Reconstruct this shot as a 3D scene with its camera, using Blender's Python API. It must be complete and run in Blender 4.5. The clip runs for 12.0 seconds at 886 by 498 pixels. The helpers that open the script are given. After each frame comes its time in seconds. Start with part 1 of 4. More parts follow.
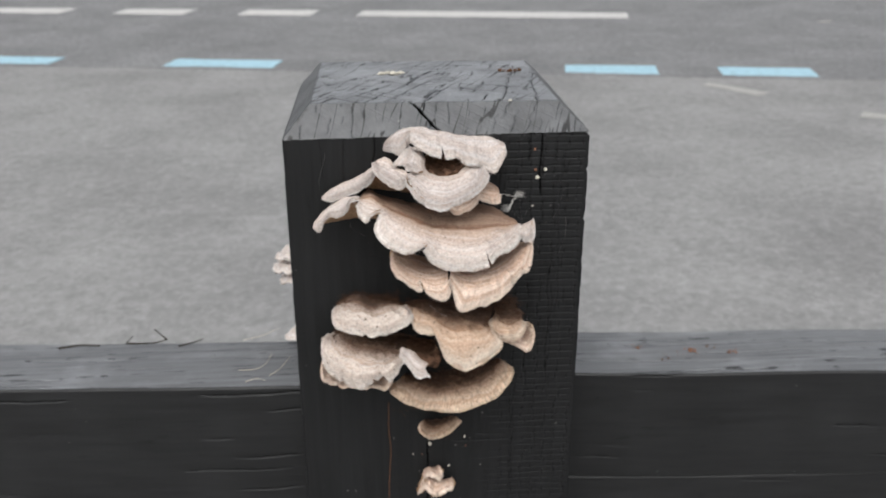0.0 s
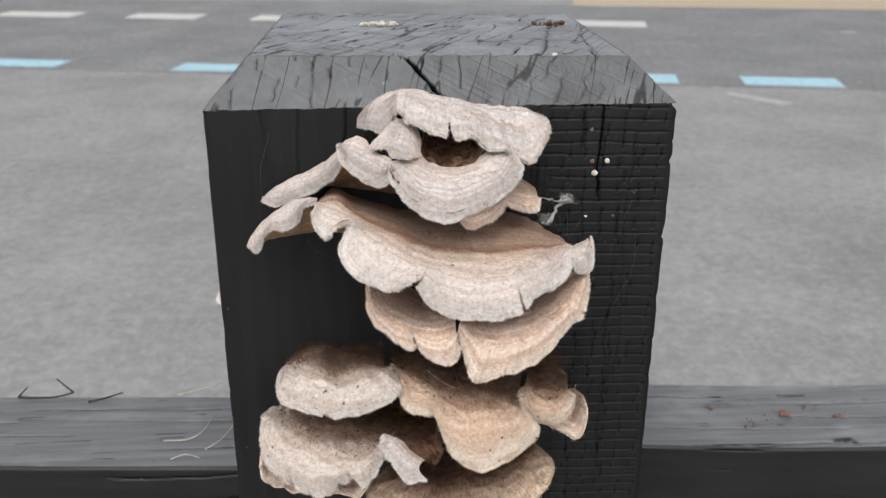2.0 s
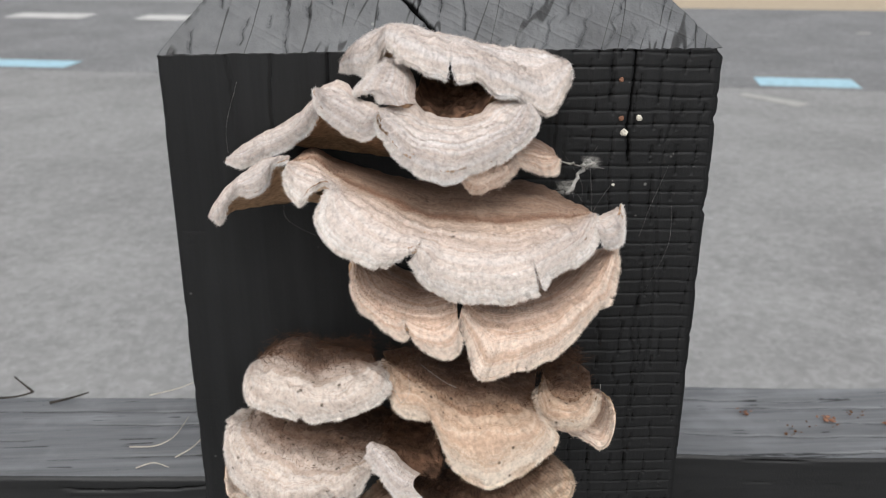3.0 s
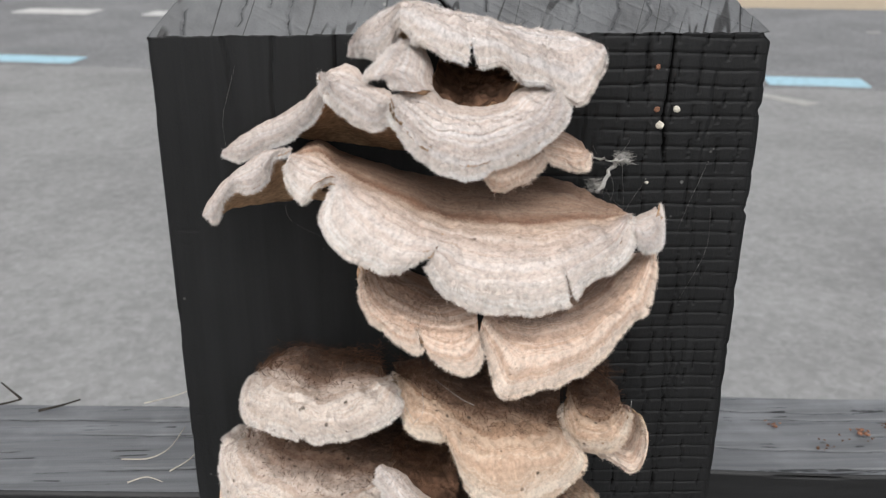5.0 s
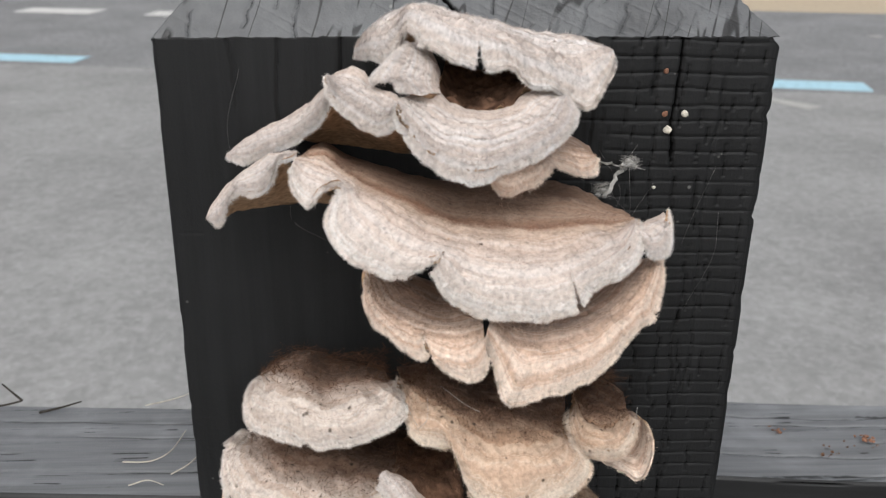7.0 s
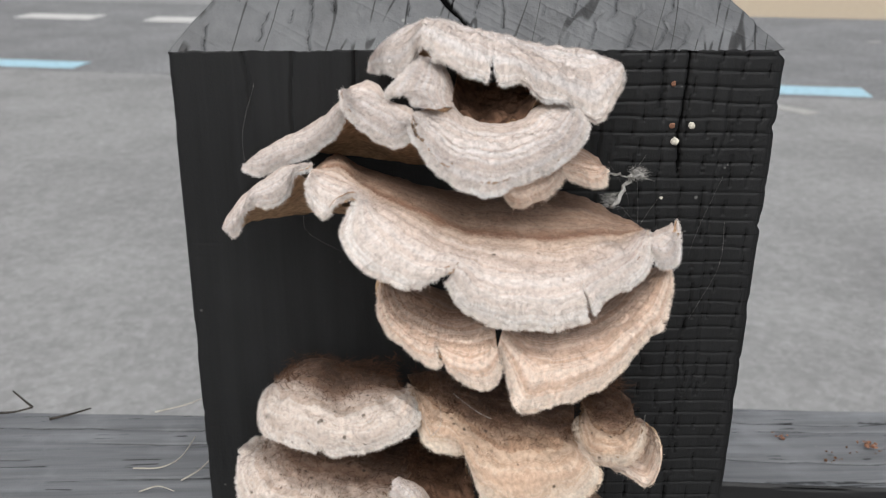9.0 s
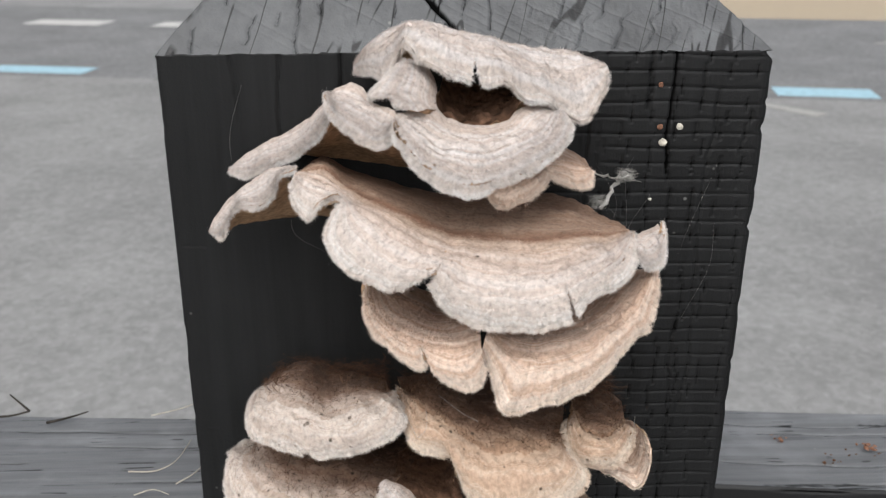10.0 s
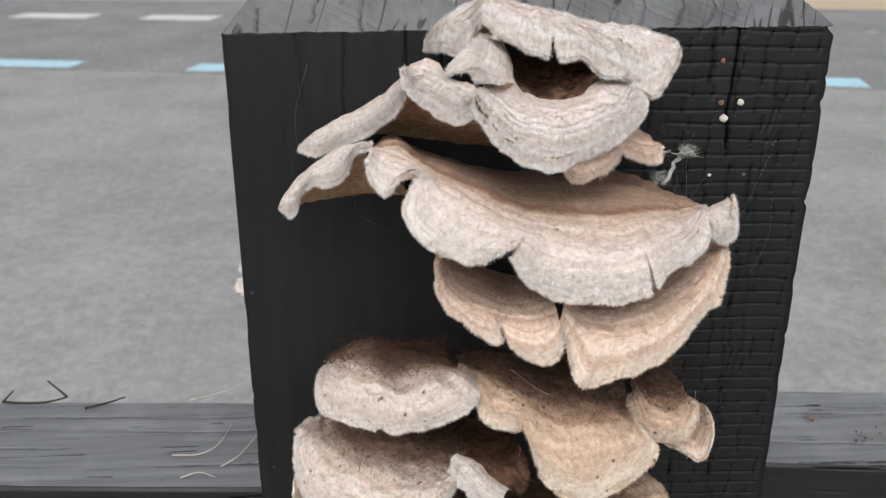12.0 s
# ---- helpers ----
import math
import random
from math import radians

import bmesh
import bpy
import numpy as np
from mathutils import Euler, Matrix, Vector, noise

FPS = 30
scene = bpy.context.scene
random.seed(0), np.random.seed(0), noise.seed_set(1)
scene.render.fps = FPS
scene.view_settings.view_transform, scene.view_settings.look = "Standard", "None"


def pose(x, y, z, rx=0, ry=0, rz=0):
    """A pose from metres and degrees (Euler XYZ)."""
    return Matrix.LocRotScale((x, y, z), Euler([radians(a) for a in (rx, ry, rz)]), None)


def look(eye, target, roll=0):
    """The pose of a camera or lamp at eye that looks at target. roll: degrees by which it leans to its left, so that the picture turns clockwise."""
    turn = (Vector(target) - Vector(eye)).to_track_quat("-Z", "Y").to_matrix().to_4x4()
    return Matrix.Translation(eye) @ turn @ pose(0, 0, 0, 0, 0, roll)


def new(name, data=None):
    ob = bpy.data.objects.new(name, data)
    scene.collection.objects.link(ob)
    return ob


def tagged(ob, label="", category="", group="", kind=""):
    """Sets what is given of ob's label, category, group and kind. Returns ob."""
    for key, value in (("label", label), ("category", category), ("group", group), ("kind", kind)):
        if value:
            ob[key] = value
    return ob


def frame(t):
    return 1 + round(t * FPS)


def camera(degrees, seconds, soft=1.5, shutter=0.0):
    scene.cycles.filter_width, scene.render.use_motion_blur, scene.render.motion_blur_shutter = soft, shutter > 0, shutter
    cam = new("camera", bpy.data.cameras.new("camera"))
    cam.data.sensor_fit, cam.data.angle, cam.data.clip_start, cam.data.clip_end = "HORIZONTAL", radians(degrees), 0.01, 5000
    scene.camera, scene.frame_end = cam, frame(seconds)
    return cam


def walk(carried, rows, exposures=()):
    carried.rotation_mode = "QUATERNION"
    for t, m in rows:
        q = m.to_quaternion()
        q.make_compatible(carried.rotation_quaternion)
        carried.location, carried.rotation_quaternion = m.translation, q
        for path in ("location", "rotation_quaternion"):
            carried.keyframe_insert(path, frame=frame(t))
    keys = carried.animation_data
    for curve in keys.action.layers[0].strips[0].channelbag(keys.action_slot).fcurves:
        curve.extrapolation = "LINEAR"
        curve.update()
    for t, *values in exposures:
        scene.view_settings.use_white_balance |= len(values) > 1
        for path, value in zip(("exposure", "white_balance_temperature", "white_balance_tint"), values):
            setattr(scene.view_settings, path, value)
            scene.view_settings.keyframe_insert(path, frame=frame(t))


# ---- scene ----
cam = camera(52.1, 12.0, soft=1.15)
cam.data.dof.use_dof, cam.data.dof.focus_distance, cam.data.dof.aperture_fstop = True, 0.25, 32.0
PATH = [
    (0, (-0.028, -0.426, 1.118), (0.102, 1.416, 0.351), -0.6),
    (0.5, (-0.028, -0.395, 1.093), (0.105, 1.449, 0.328), -0.5),
    (1, (-0.026, -0.354, 1.08), (0.105, 1.492, 0.322), -0.2),
    (1.5, (-0.02, -0.313, 1.068), (0.096, 1.537, 0.318), -0.2),
    (2, (-0.016, -0.281, 1.065), (0.089, 1.572, 0.319), -0.2),
    (2.5, (-0.012, -0.257, 1.054), (0.081, 1.596, 0.308), -0.2),
    (3, (-0.011, -0.241, 1.04), (0.071, 1.616, 0.301), -0.3),
    (5, (-0.013, -0.22, 1.033), (0.057, 1.636, 0.29), -0.1),
    (5.5, (-0.01, -0.218, 1.031), (0.066, 1.634, 0.279), -0.0),
    (6, (-0.012, -0.215, 1.033), (0.062, 1.638, 0.284), 0.0),
    (6.5, (-0.016, -0.217, 1.033), (0.062, 1.636, 0.283), 0.1),
    (7, (-0.014, -0.218, 1.033), (0.054, 1.639, 0.293), 0.2),
    (7.5, (-0.018, -0.219, 1.032), (0.057, 1.643, 0.305), 0.3),
    (9.5, (-0.016, -0.221, 1.036), (0.048, 1.64, 0.306), 0.1),
    (10, (-0.012, -0.221, 1.035), (0.04, 1.643, 0.313), -0.2),
    (10.5, (-0.014, -0.222, 1.034), (0.048, 1.64, 0.307), -0.3),
    (11, (-0.022, -0.219, 1.036), (0.045, 1.648, 0.321), -0.4),
    (11.5, (-0.028, -0.22, 1.035), (0.048, 1.647, 0.322), -0.4),
    (12, (-0.031, -0.223, 1.032), (0.045, 1.634, 0.294), -0.4),
]
walk(cam, [(t, look(eye, target, roll)) for t, eye, target, roll in PATH])

# ---- light: a bright overcast sky with a very wide, weak sun ----
scene.view_settings.exposure = 0.38
world = bpy.data.worlds.new("overcast_sky")
scene.world = world
world.use_nodes = True
wn, wl = world.node_tree.nodes, world.node_tree.links
sky = wn.new("ShaderNodeTexSky")
sky.sky_type, sky.sun_disc = "NISHITA", False
sky.sun_elevation, sky.sun_rotation = radians(48), radians(191)
sky.air_density, sky.dust_density, sky.ozone_density = 1.0, 4.0, 1.0
grey = wn.new("ShaderNodeHueSaturation")
grey.inputs["Saturation"].default_value = 0.25
wl.new(sky.outputs[0], grey.inputs["Color"])
wl.new(grey.outputs[0], wn["Background"].inputs[0])
wn["Background"].inputs[1].default_value = 0.145
sun = new("sun", bpy.data.lights.new("sun", "SUN"))
sun.data.energy, sun.data.angle, sun.data.color = 1.25, radians(70), (0.97, 0.985, 1.0)
sun.matrix_world = look((-0.45, -2.3, 2.6), (0, 0, 0))

MM = 0.001
TOP = 1.0      # height of the post's front arris


# ---- materials ----
def material(name, rough=0.6, spec=0.5):
    m = bpy.data.materials.new(name)
    m.use_nodes = True
    b = m.node_tree.nodes["Principled BSDF"]
    b.inputs["Roughness"].default_value = rough
    b.inputs["Specular IOR Level"].default_value = spec
    return m, m.node_tree.nodes, m.node_tree.links, b


def node(n, kind, **values):
    k = n.new(kind)
    for key, v in values.items():
        k.inputs[key.replace("_", " ")].default_value = v
    return k


def ramp(n, stops):
    r = n.new("ShaderNodeValToRGB")
    e = r.color_ramp.elements
    while len(e) < len(stops):
        e.new(0.5)
    for el, (p, c) in zip(e, stops):
        el.position = p
        el.color = (*c, 1) if len(c) == 3 else c
    return r


def g(v):
    return (v, v, v)


def mix(n, l, kind, fac, a, b):
    k = n.new("ShaderNodeMix")
    k.data_type, k.blend_type = "RGBA", kind
    for socket, v in ((k.inputs[0], fac), (k.inputs[6], a), (k.inputs[7], b)):
        if isinstance(v, (int, float)):
            socket.default_value = v
        elif isinstance(v, tuple):
            socket.default_value = (*v, 1)
        else:
            l.new(v, socket)
    return k.outputs[2]


def scaled(n, l, out, sx, sy, sz):
    k = n.new("ShaderNodeMapping")
    k.inputs["Scale"].default_value = (sx, sy, sz)
    l.new(out, k.inputs[0])
    return k.outputs[0]


def plain(name, colour, rough=0.7, spread=0.25, size=300.0, spec=0.4):
    """One colour with fine mottling."""
    m, n, l, b = material(name, rough, spec)
    tc = n.new("ShaderNodeTexCoord")
    t = node(n, "ShaderNodeTexNoise", Scale=size, Detail=5.0)
    l.new(tc.outputs["Object"], t.inputs["Vector"])
    r = ramp(n, [(0.3, tuple(c * (1 - spread) for c in colour)), (0.7, tuple(min(1, c * (1 + spread)) for c in colour))])
    l.new(t.outputs[0], r.inputs[0])
    l.new(r.outputs[0], b.inputs["Base Color"])
    bump = node(n, "ShaderNodeBump", Strength=0.4, Distance=0.0004)
    l.new(t.outputs[0], bump.inputs["Height"])
    l.new(bump.outputs[0], b.inputs["Normal"])
    return m


def black_wood(name, along, base=0.016, rough=0.5, weather=0.35, spec=0.5, cracks=(20, 20, 20), turn=0.0, width=0.0, broken=0.5):
    """Black-stained sawn timber: grain runs along the axis named, with greyed, rubbed patches."""
    m, n, l, b = material(name, rough, spec)
    tc = n.new("ShaderNodeTexCoord")
    s = {"x": (8, 260, 260), "z": (260, 260, 8), "end": (60, 60, 60)}[along]
    fibre = node(n, "ShaderNodeTexNoise", Scale=1.0, Detail=6.0, Roughness=0.65)
    l.new(scaled(n, l, tc.outputs["Object"], *s), fibre.inputs["Vector"])
    blotch = node(n, "ShaderNodeTexNoise", Scale=26.0, Detail=6.0, Roughness=0.6)
    l.new(tc.outputs["Object"], blotch.inputs["Vector"])
    grit = node(n, "ShaderNodeTexNoise", Scale=1500.0, Detail=3.0)
    l.new(tc.outputs["Object"], grit.inputs["Vector"])
    c1 = ramp(n, [(0.25, (base * 0.55, base * 0.56, base * 0.58)), (0.75, (base * 1.45, base * 1.5, base * 1.55))])
    l.new(fibre.outputs[0], c1.inputs[0])
    worn = ramp(n, [(0.5, g(0)), (0.78, g(weather))])
    l.new(blotch.outputs[0], worn.inputs[0])
    col = mix(n, l, "MIX", worn.outputs[0], c1.outputs[0], (base * 2.2 + 0.02, base * 2.25 + 0.021, base * 2.35 + 0.022))
    # pale specks of grit and lichen
    specks = n.new("ShaderNodeTexVoronoi")
    specks.inputs["Scale"].default_value = 170.0
    l.new(tc.outputs["Object"], specks.inputs["Vector"])
    sr = ramp(n, [(0.0, g(0.5)), (0.07, g(0.25)), (0.1, g(0))])
    l.new(specks.outputs["Distance"], sr.inputs[0])
    rare = ramp(n, [(0.80, g(0)), (0.82, g(1))])
    l.new(specks.outputs["Color"], rare.inputs[0])
    mask = mix(n, l, "MULTIPLY", 1.0, sr.outputs[0], rare.outputs[0])
    col = mix(n, l, "MIX", mask, col, (0.3, 0.3, 0.28))
    if width > 0:
        # thin drying cracks, drawn out along the grain and broken into lengths
        mp = n.new("ShaderNodeMapping")
        mp.vector_type = "POINT"
        mp.inputs["Rotation"].default_value = (0, 0, radians(turn))
        l.new(tc.outputs["Object"], mp.inputs[0])
        cn = node(n, "ShaderNodeTexNoise", Scale=1.0, Detail=1.2, Roughness=0.5)
        l.new(scaled(n, l, mp.outputs[0], *cracks), cn.inputs["Vector"])
        off = n.new("ShaderNodeMath")
        off.operation = "SUBTRACT"
        off.inputs[1].default_value = 0.5
        l.new(cn.outputs[0], off.inputs[0])
        mag = n.new("ShaderNodeMath")
        mag.operation = "ABSOLUTE"
        l.new(off.outputs[0], mag.inputs[0])
        thin = ramp(n, [(0.0, g(1)), (width * 0.5, g(0.9)), (width, g(0))])
        l.new(mag.outputs[0], thin.inputs[0])
        gap = node(n, "ShaderNodeTexNoise", Scale=70.0, Detail=3.0)
        l.new(tc.outputs["Object"], gap.inputs["Vector"])
        gr = ramp(n, [(broken, g(0)), (broken + 0.06, g(1))])
        l.new(gap.outputs[0], gr.inputs[0])
        slit = mix(n, l, "MULTIPLY", 1.0, thin.outputs[0], gr.outputs[0])
        col = mix(n, l, "MIX", slit, col, (0.004, 0.004, 0.004))
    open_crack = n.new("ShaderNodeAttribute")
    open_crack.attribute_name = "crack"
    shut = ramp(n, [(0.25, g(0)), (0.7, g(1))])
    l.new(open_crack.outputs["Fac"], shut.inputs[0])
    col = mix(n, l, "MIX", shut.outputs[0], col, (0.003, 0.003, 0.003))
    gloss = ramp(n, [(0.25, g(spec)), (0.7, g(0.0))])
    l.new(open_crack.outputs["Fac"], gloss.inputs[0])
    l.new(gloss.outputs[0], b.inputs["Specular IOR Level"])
    l.new(col, b.inputs["Base Color"])
    rr = ramp(n, [(0.3, g(rough - 0.1)), (0.7, g(rough + 0.14))])
    l.new(blotch.outputs[0], rr.inputs[0])
    l.new(rr.outputs[0], b.inputs["Roughness"])
    b1 = node(n, "ShaderNodeBump", Strength=0.3, Distance=0.0006)
    l.new(fibre.outputs[0], b1.inputs["Height"])
    b2 = node(n, "ShaderNodeBump", Strength=0.35, Distance=0.0003)
    l.new(grit.outputs[0], b2.inputs["Height"])
    l.new(b1.outputs[0], b2.inputs["Normal"])
    l.new(b2.outputs[0], b.inputs["Normal"])
    return m


def fungus_skin(name, stops, bands, band_strength, dirt, band_colour, ragged=0.2, fibres=0.6, stains=0.22, strands=150):
    """Felted upper skin: u of the UV map runs from the root (0) to the rim (1), v along the rim. Growth zones, radial fibres, dirt."""
    m, n, l, b = material(name, 0.95, 0.15)
    b.inputs["Sheen Weight"].default_value = 0.02
    b.inputs["Sheen Roughness"].default_value = 0.5
    tc = n.new("ShaderNodeTexCoord")
    sep = n.new("ShaderNodeSeparateXYZ")
    l.new(tc.outputs["UV"], sep.inputs[0])
    warp = node(n, "ShaderNodeTexNoise", Scale=95.0, Detail=5.0, Roughness=0.6)
    l.new(tc.outputs["Object"], warp.inputs["Vector"])
    wob = n.new("ShaderNodeMath")
    wob.operation = "MULTIPLY_ADD"
    wob.inputs[1].default_value = ragged
    l.new(warp.outputs[0], wob.inputs[0])
    l.new(sep.outputs[0], wob.inputs[2])
    u = n.new("ShaderNodeMath")
    u.operation = "SUBTRACT"
    u.inputs[1].default_value = ragged / 2
    l.new(wob.outputs[0], u.inputs[0])
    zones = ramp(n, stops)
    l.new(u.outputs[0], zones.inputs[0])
    # narrow growth bands
    line = n.new("ShaderNodeCombineXYZ")
    l.new(u.outputs[0], line.inputs[0])
    bandn = node(n, "ShaderNodeTexNoise", Scale=bands, Detail=3.0, Roughness=0.7)
    l.new(line.outputs[0], bandn.inputs["Vector"])
    br = ramp(n, [(0.45, g(0)), (0.53, g(band_strength))])
    l.new(bandn.outputs[0], br.inputs[0])
    col = mix(n, l, "MULTIPLY", br.outputs[0], zones.outputs[0], band_colour)
    # furrows between the growth zones tinted darker: zone banding plus painted groove shade
    furrow = n.new("ShaderNodeAttribute")
    furrow.attribute_name = "furrow"
    fu = ramp(n, [(0.2, g(0)), (0.95, g(band_strength))])
    l.new(furrow.outputs["Fac"], fu.inputs[0])
    col = mix(n, l, "MULTIPLY", fu.outputs[0], col, (0.8, 0.7, 0.62))
    # radial fibres
    fib = node(n, "ShaderNodeTexNoise", Scale=1.0, Detail=4.0, Roughness=0.7)
    l.new(scaled(n, l, tc.outputs["UV"], 7, strands, 1), fib.inputs["Vector"])
    fr = ramp(n, [(0.32, g(0.42 if strands < 100 else 0.66)), (0.55, g(1.0))])
    l.new(fib.outputs[0], fr.inputs[0])
    col = mix(n, l, "MULTIPLY", fibres, col, fr.outputs[0])
    # felt mottling
    felt = node(n, "ShaderNodeTexNoise", Scale=900.0, Detail=4.0, Roughness=0.65)
    l.new(tc.outputs["Object"], felt.inputs["Vector"])
    fl = ramp(n, [(0.34, g(0.62)), (0.56, g(1.0))])
    l.new(felt.outputs[0], fl.inputs[0])
    col = mix(n, l, "MULTIPLY", 0.7, col, fl.outputs[0])
    stain = node(n, "ShaderNodeTexNoise", Scale=190.0, Detail=8.0, Roughness=0.7)
    l.new(tc.outputs["Object"], stain.inputs["Vector"])
    st = ramp(n, [(0.52, g(0)), (0.68, g(stains))])
    l.new(stain.outputs[0], st.inputs[0])
    col = mix(n, l, "MIX", st.outputs[0], col, (0.33, 0.22, 0.15))
    # dark specks of dirt
    vor = n.new("ShaderNodeTexVoronoi")
    vor.inputs["Scale"].default_value = 420.0
    l.new(tc.outputs["Object"], vor.inputs["Vector"])
    near = ramp(n, [(0.0, g(1)), (0.16, g(0.7)), (0.24, g(0))])
    l.new(vor.outputs["Distance"], near.inputs[0])
    some = ramp(n, [(1 - dirt, g(0)), (1 - dirt + 0.02, g(1))])
    l.new(vor.outputs["Color"], some.inputs[0])
    speck = mix(n, l, "MULTIPLY", 1.0, near.outputs[0], some.outputs[0])
    col = mix(n, l, "MIX", speck, col, (0.05, 0.035, 0.025))
    l.new(col, b.inputs["Base Color"])
    b1 = node(n, "ShaderNodeBump", Strength=0.5, Distance=0.0006)
    l.new(bandn.outputs[0], b1.inputs["Height"])
    b2 = node(n, "ShaderNodeBump", Strength=0.6, Distance=0.0006)
    l.new(felt.outputs[0], b2.inputs["Height"])
    l.new(b1.outputs[0], b2.inputs["Normal"])
    b3 = node(n, "ShaderNodeBump", Strength=0.35, Distance=0.0005)
    l.new(fib.outputs[0], b3.inputs["Height"])
    l.new(b2.outputs[0], b3.inputs["Normal"])
    l.new(b3.outputs[0], b.inputs["Normal"])
    return m


skin_white = fungus_skin("white_felted_skin", [(0.0, (0.534, 0.452, 0.396)), (0.2, (0.659, 0.599, 0.561)), (0.6, (0.703, 0.661, 0.638)), (0.85, (0.676, 0.629, 0.602)), (1.0, (0.748, 0.719, 0.696))],
                         12, 0.68, 0.05, (0.83, 0.74, 0.67), 0.08, 0.12, 0.1)
skin_zoned = fungus_skin("zoned_cream_skin", [(0.0, (0.24, 0.155, 0.11)), (0.16, (0.36, 0.25, 0.185)), (0.3, (0.43, 0.31, 0.235)), (0.36, (0.27, 0.15, 0.1)), (0.41, (0.52, 0.39, 0.3)), (0.53, (0.6, 0.51, 0.45)), (0.75, (0.68, 0.62, 0.58)), (1.0, (0.78, 0.745, 0.71))],
                         15, 0.55, 0.1, (0.8, 0.7, 0.63), 0.1, 0.22, 0.15)
skin_tan = fungus_skin("zoned_tan_skin", [(0.0, (0.42, 0.3, 0.23)), (0.35, (0.6, 0.46, 0.375)), (0.6, (0.74, 0.6, 0.5)), (0.9, (0.8, 0.675, 0.575)), (1.0, (0.88, 0.8, 0.715))],
                       13, 0.65, 0.14, (0.74, 0.6, 0.51), 0.07, 0.2, 0.15)
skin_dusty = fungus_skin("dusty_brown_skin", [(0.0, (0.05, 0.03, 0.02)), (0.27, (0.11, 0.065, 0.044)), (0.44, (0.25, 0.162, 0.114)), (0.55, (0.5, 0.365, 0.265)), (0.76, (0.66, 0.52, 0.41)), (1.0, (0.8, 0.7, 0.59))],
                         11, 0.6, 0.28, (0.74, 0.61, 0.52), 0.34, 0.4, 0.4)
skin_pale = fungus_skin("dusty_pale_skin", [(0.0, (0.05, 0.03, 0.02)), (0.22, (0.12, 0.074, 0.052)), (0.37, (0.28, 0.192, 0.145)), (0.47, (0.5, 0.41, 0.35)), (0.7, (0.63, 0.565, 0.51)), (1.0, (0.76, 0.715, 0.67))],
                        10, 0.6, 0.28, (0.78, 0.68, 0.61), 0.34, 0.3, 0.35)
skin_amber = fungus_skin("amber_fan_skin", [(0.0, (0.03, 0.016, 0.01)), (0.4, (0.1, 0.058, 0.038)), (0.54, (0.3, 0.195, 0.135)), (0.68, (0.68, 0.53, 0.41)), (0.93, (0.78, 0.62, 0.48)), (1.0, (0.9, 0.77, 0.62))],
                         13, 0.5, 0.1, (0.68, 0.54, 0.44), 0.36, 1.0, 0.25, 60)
pores = plain("pore_surface", (0.40, 0.26, 0.16), 0.9, 0.35, 700.0, 0.1)
torn_tissue = plain("torn_brown_tissue", (0.11, 0.062, 0.04), 0.95, 0.6, 260.0, 0.1)
tissue = plain("dry_brown_tissue", (0.075, 0.04, 0.024), 0.95, 0.6, 350.0, 0.1)
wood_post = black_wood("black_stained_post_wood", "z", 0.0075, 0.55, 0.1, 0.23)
# chamfer and top: greyed wood, bases raised further to carry the sky's light
wood_end = black_wood("skylit_black_stained_end_grain", "end", 0.07, 0.5, 0.55, 0.5, (170, 16, 16), 24.0, 0.017, 0.4)
wood_top = black_wood("skylit_silvered_post_top", "end", 0.16, 0.45, 0.6, 0.5, (170, 16, 16), 24.0, 0.02, 0.4)
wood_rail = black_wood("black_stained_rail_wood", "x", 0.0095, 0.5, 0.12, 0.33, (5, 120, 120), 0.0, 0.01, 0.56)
# rail tops: silvering plus sky reflection, both put into the base colour
wood_worn_skylit = black_wood("skylit_silvered_rail_top_wood", "x", 0.125, 0.55, 0.6, 0.5, (7, 150, 150), 0.0, 0.02, 0.53)
cobweb = plain("dusty_cobweb", (0.34, 0.33, 0.31), 0.95, 0.2, 900.0, 0.1)
grit_white = plain("white_grit", (0.5, 0.47, 0.4), 0.9, 0.25, 900.0, 0.2)
grit_rust = plain("rusty_debris", (0.11, 0.055, 0.03), 0.9, 0.5, 700.0, 0.2)
dead_leaf = plain("dry_brown_leaf", (0.19, 0.095, 0.06), 0.85, 0.5, 400.0, 0.2)
dark_twig = plain("dark_twig_bark", (0.035, 0.03, 0.025), 0.9, 0.4, 500.0, 0.2)
straw = plain("pale_dry_grass", (0.4, 0.37, 0.31), 0.8, 0.2, 400.0, 0.2)


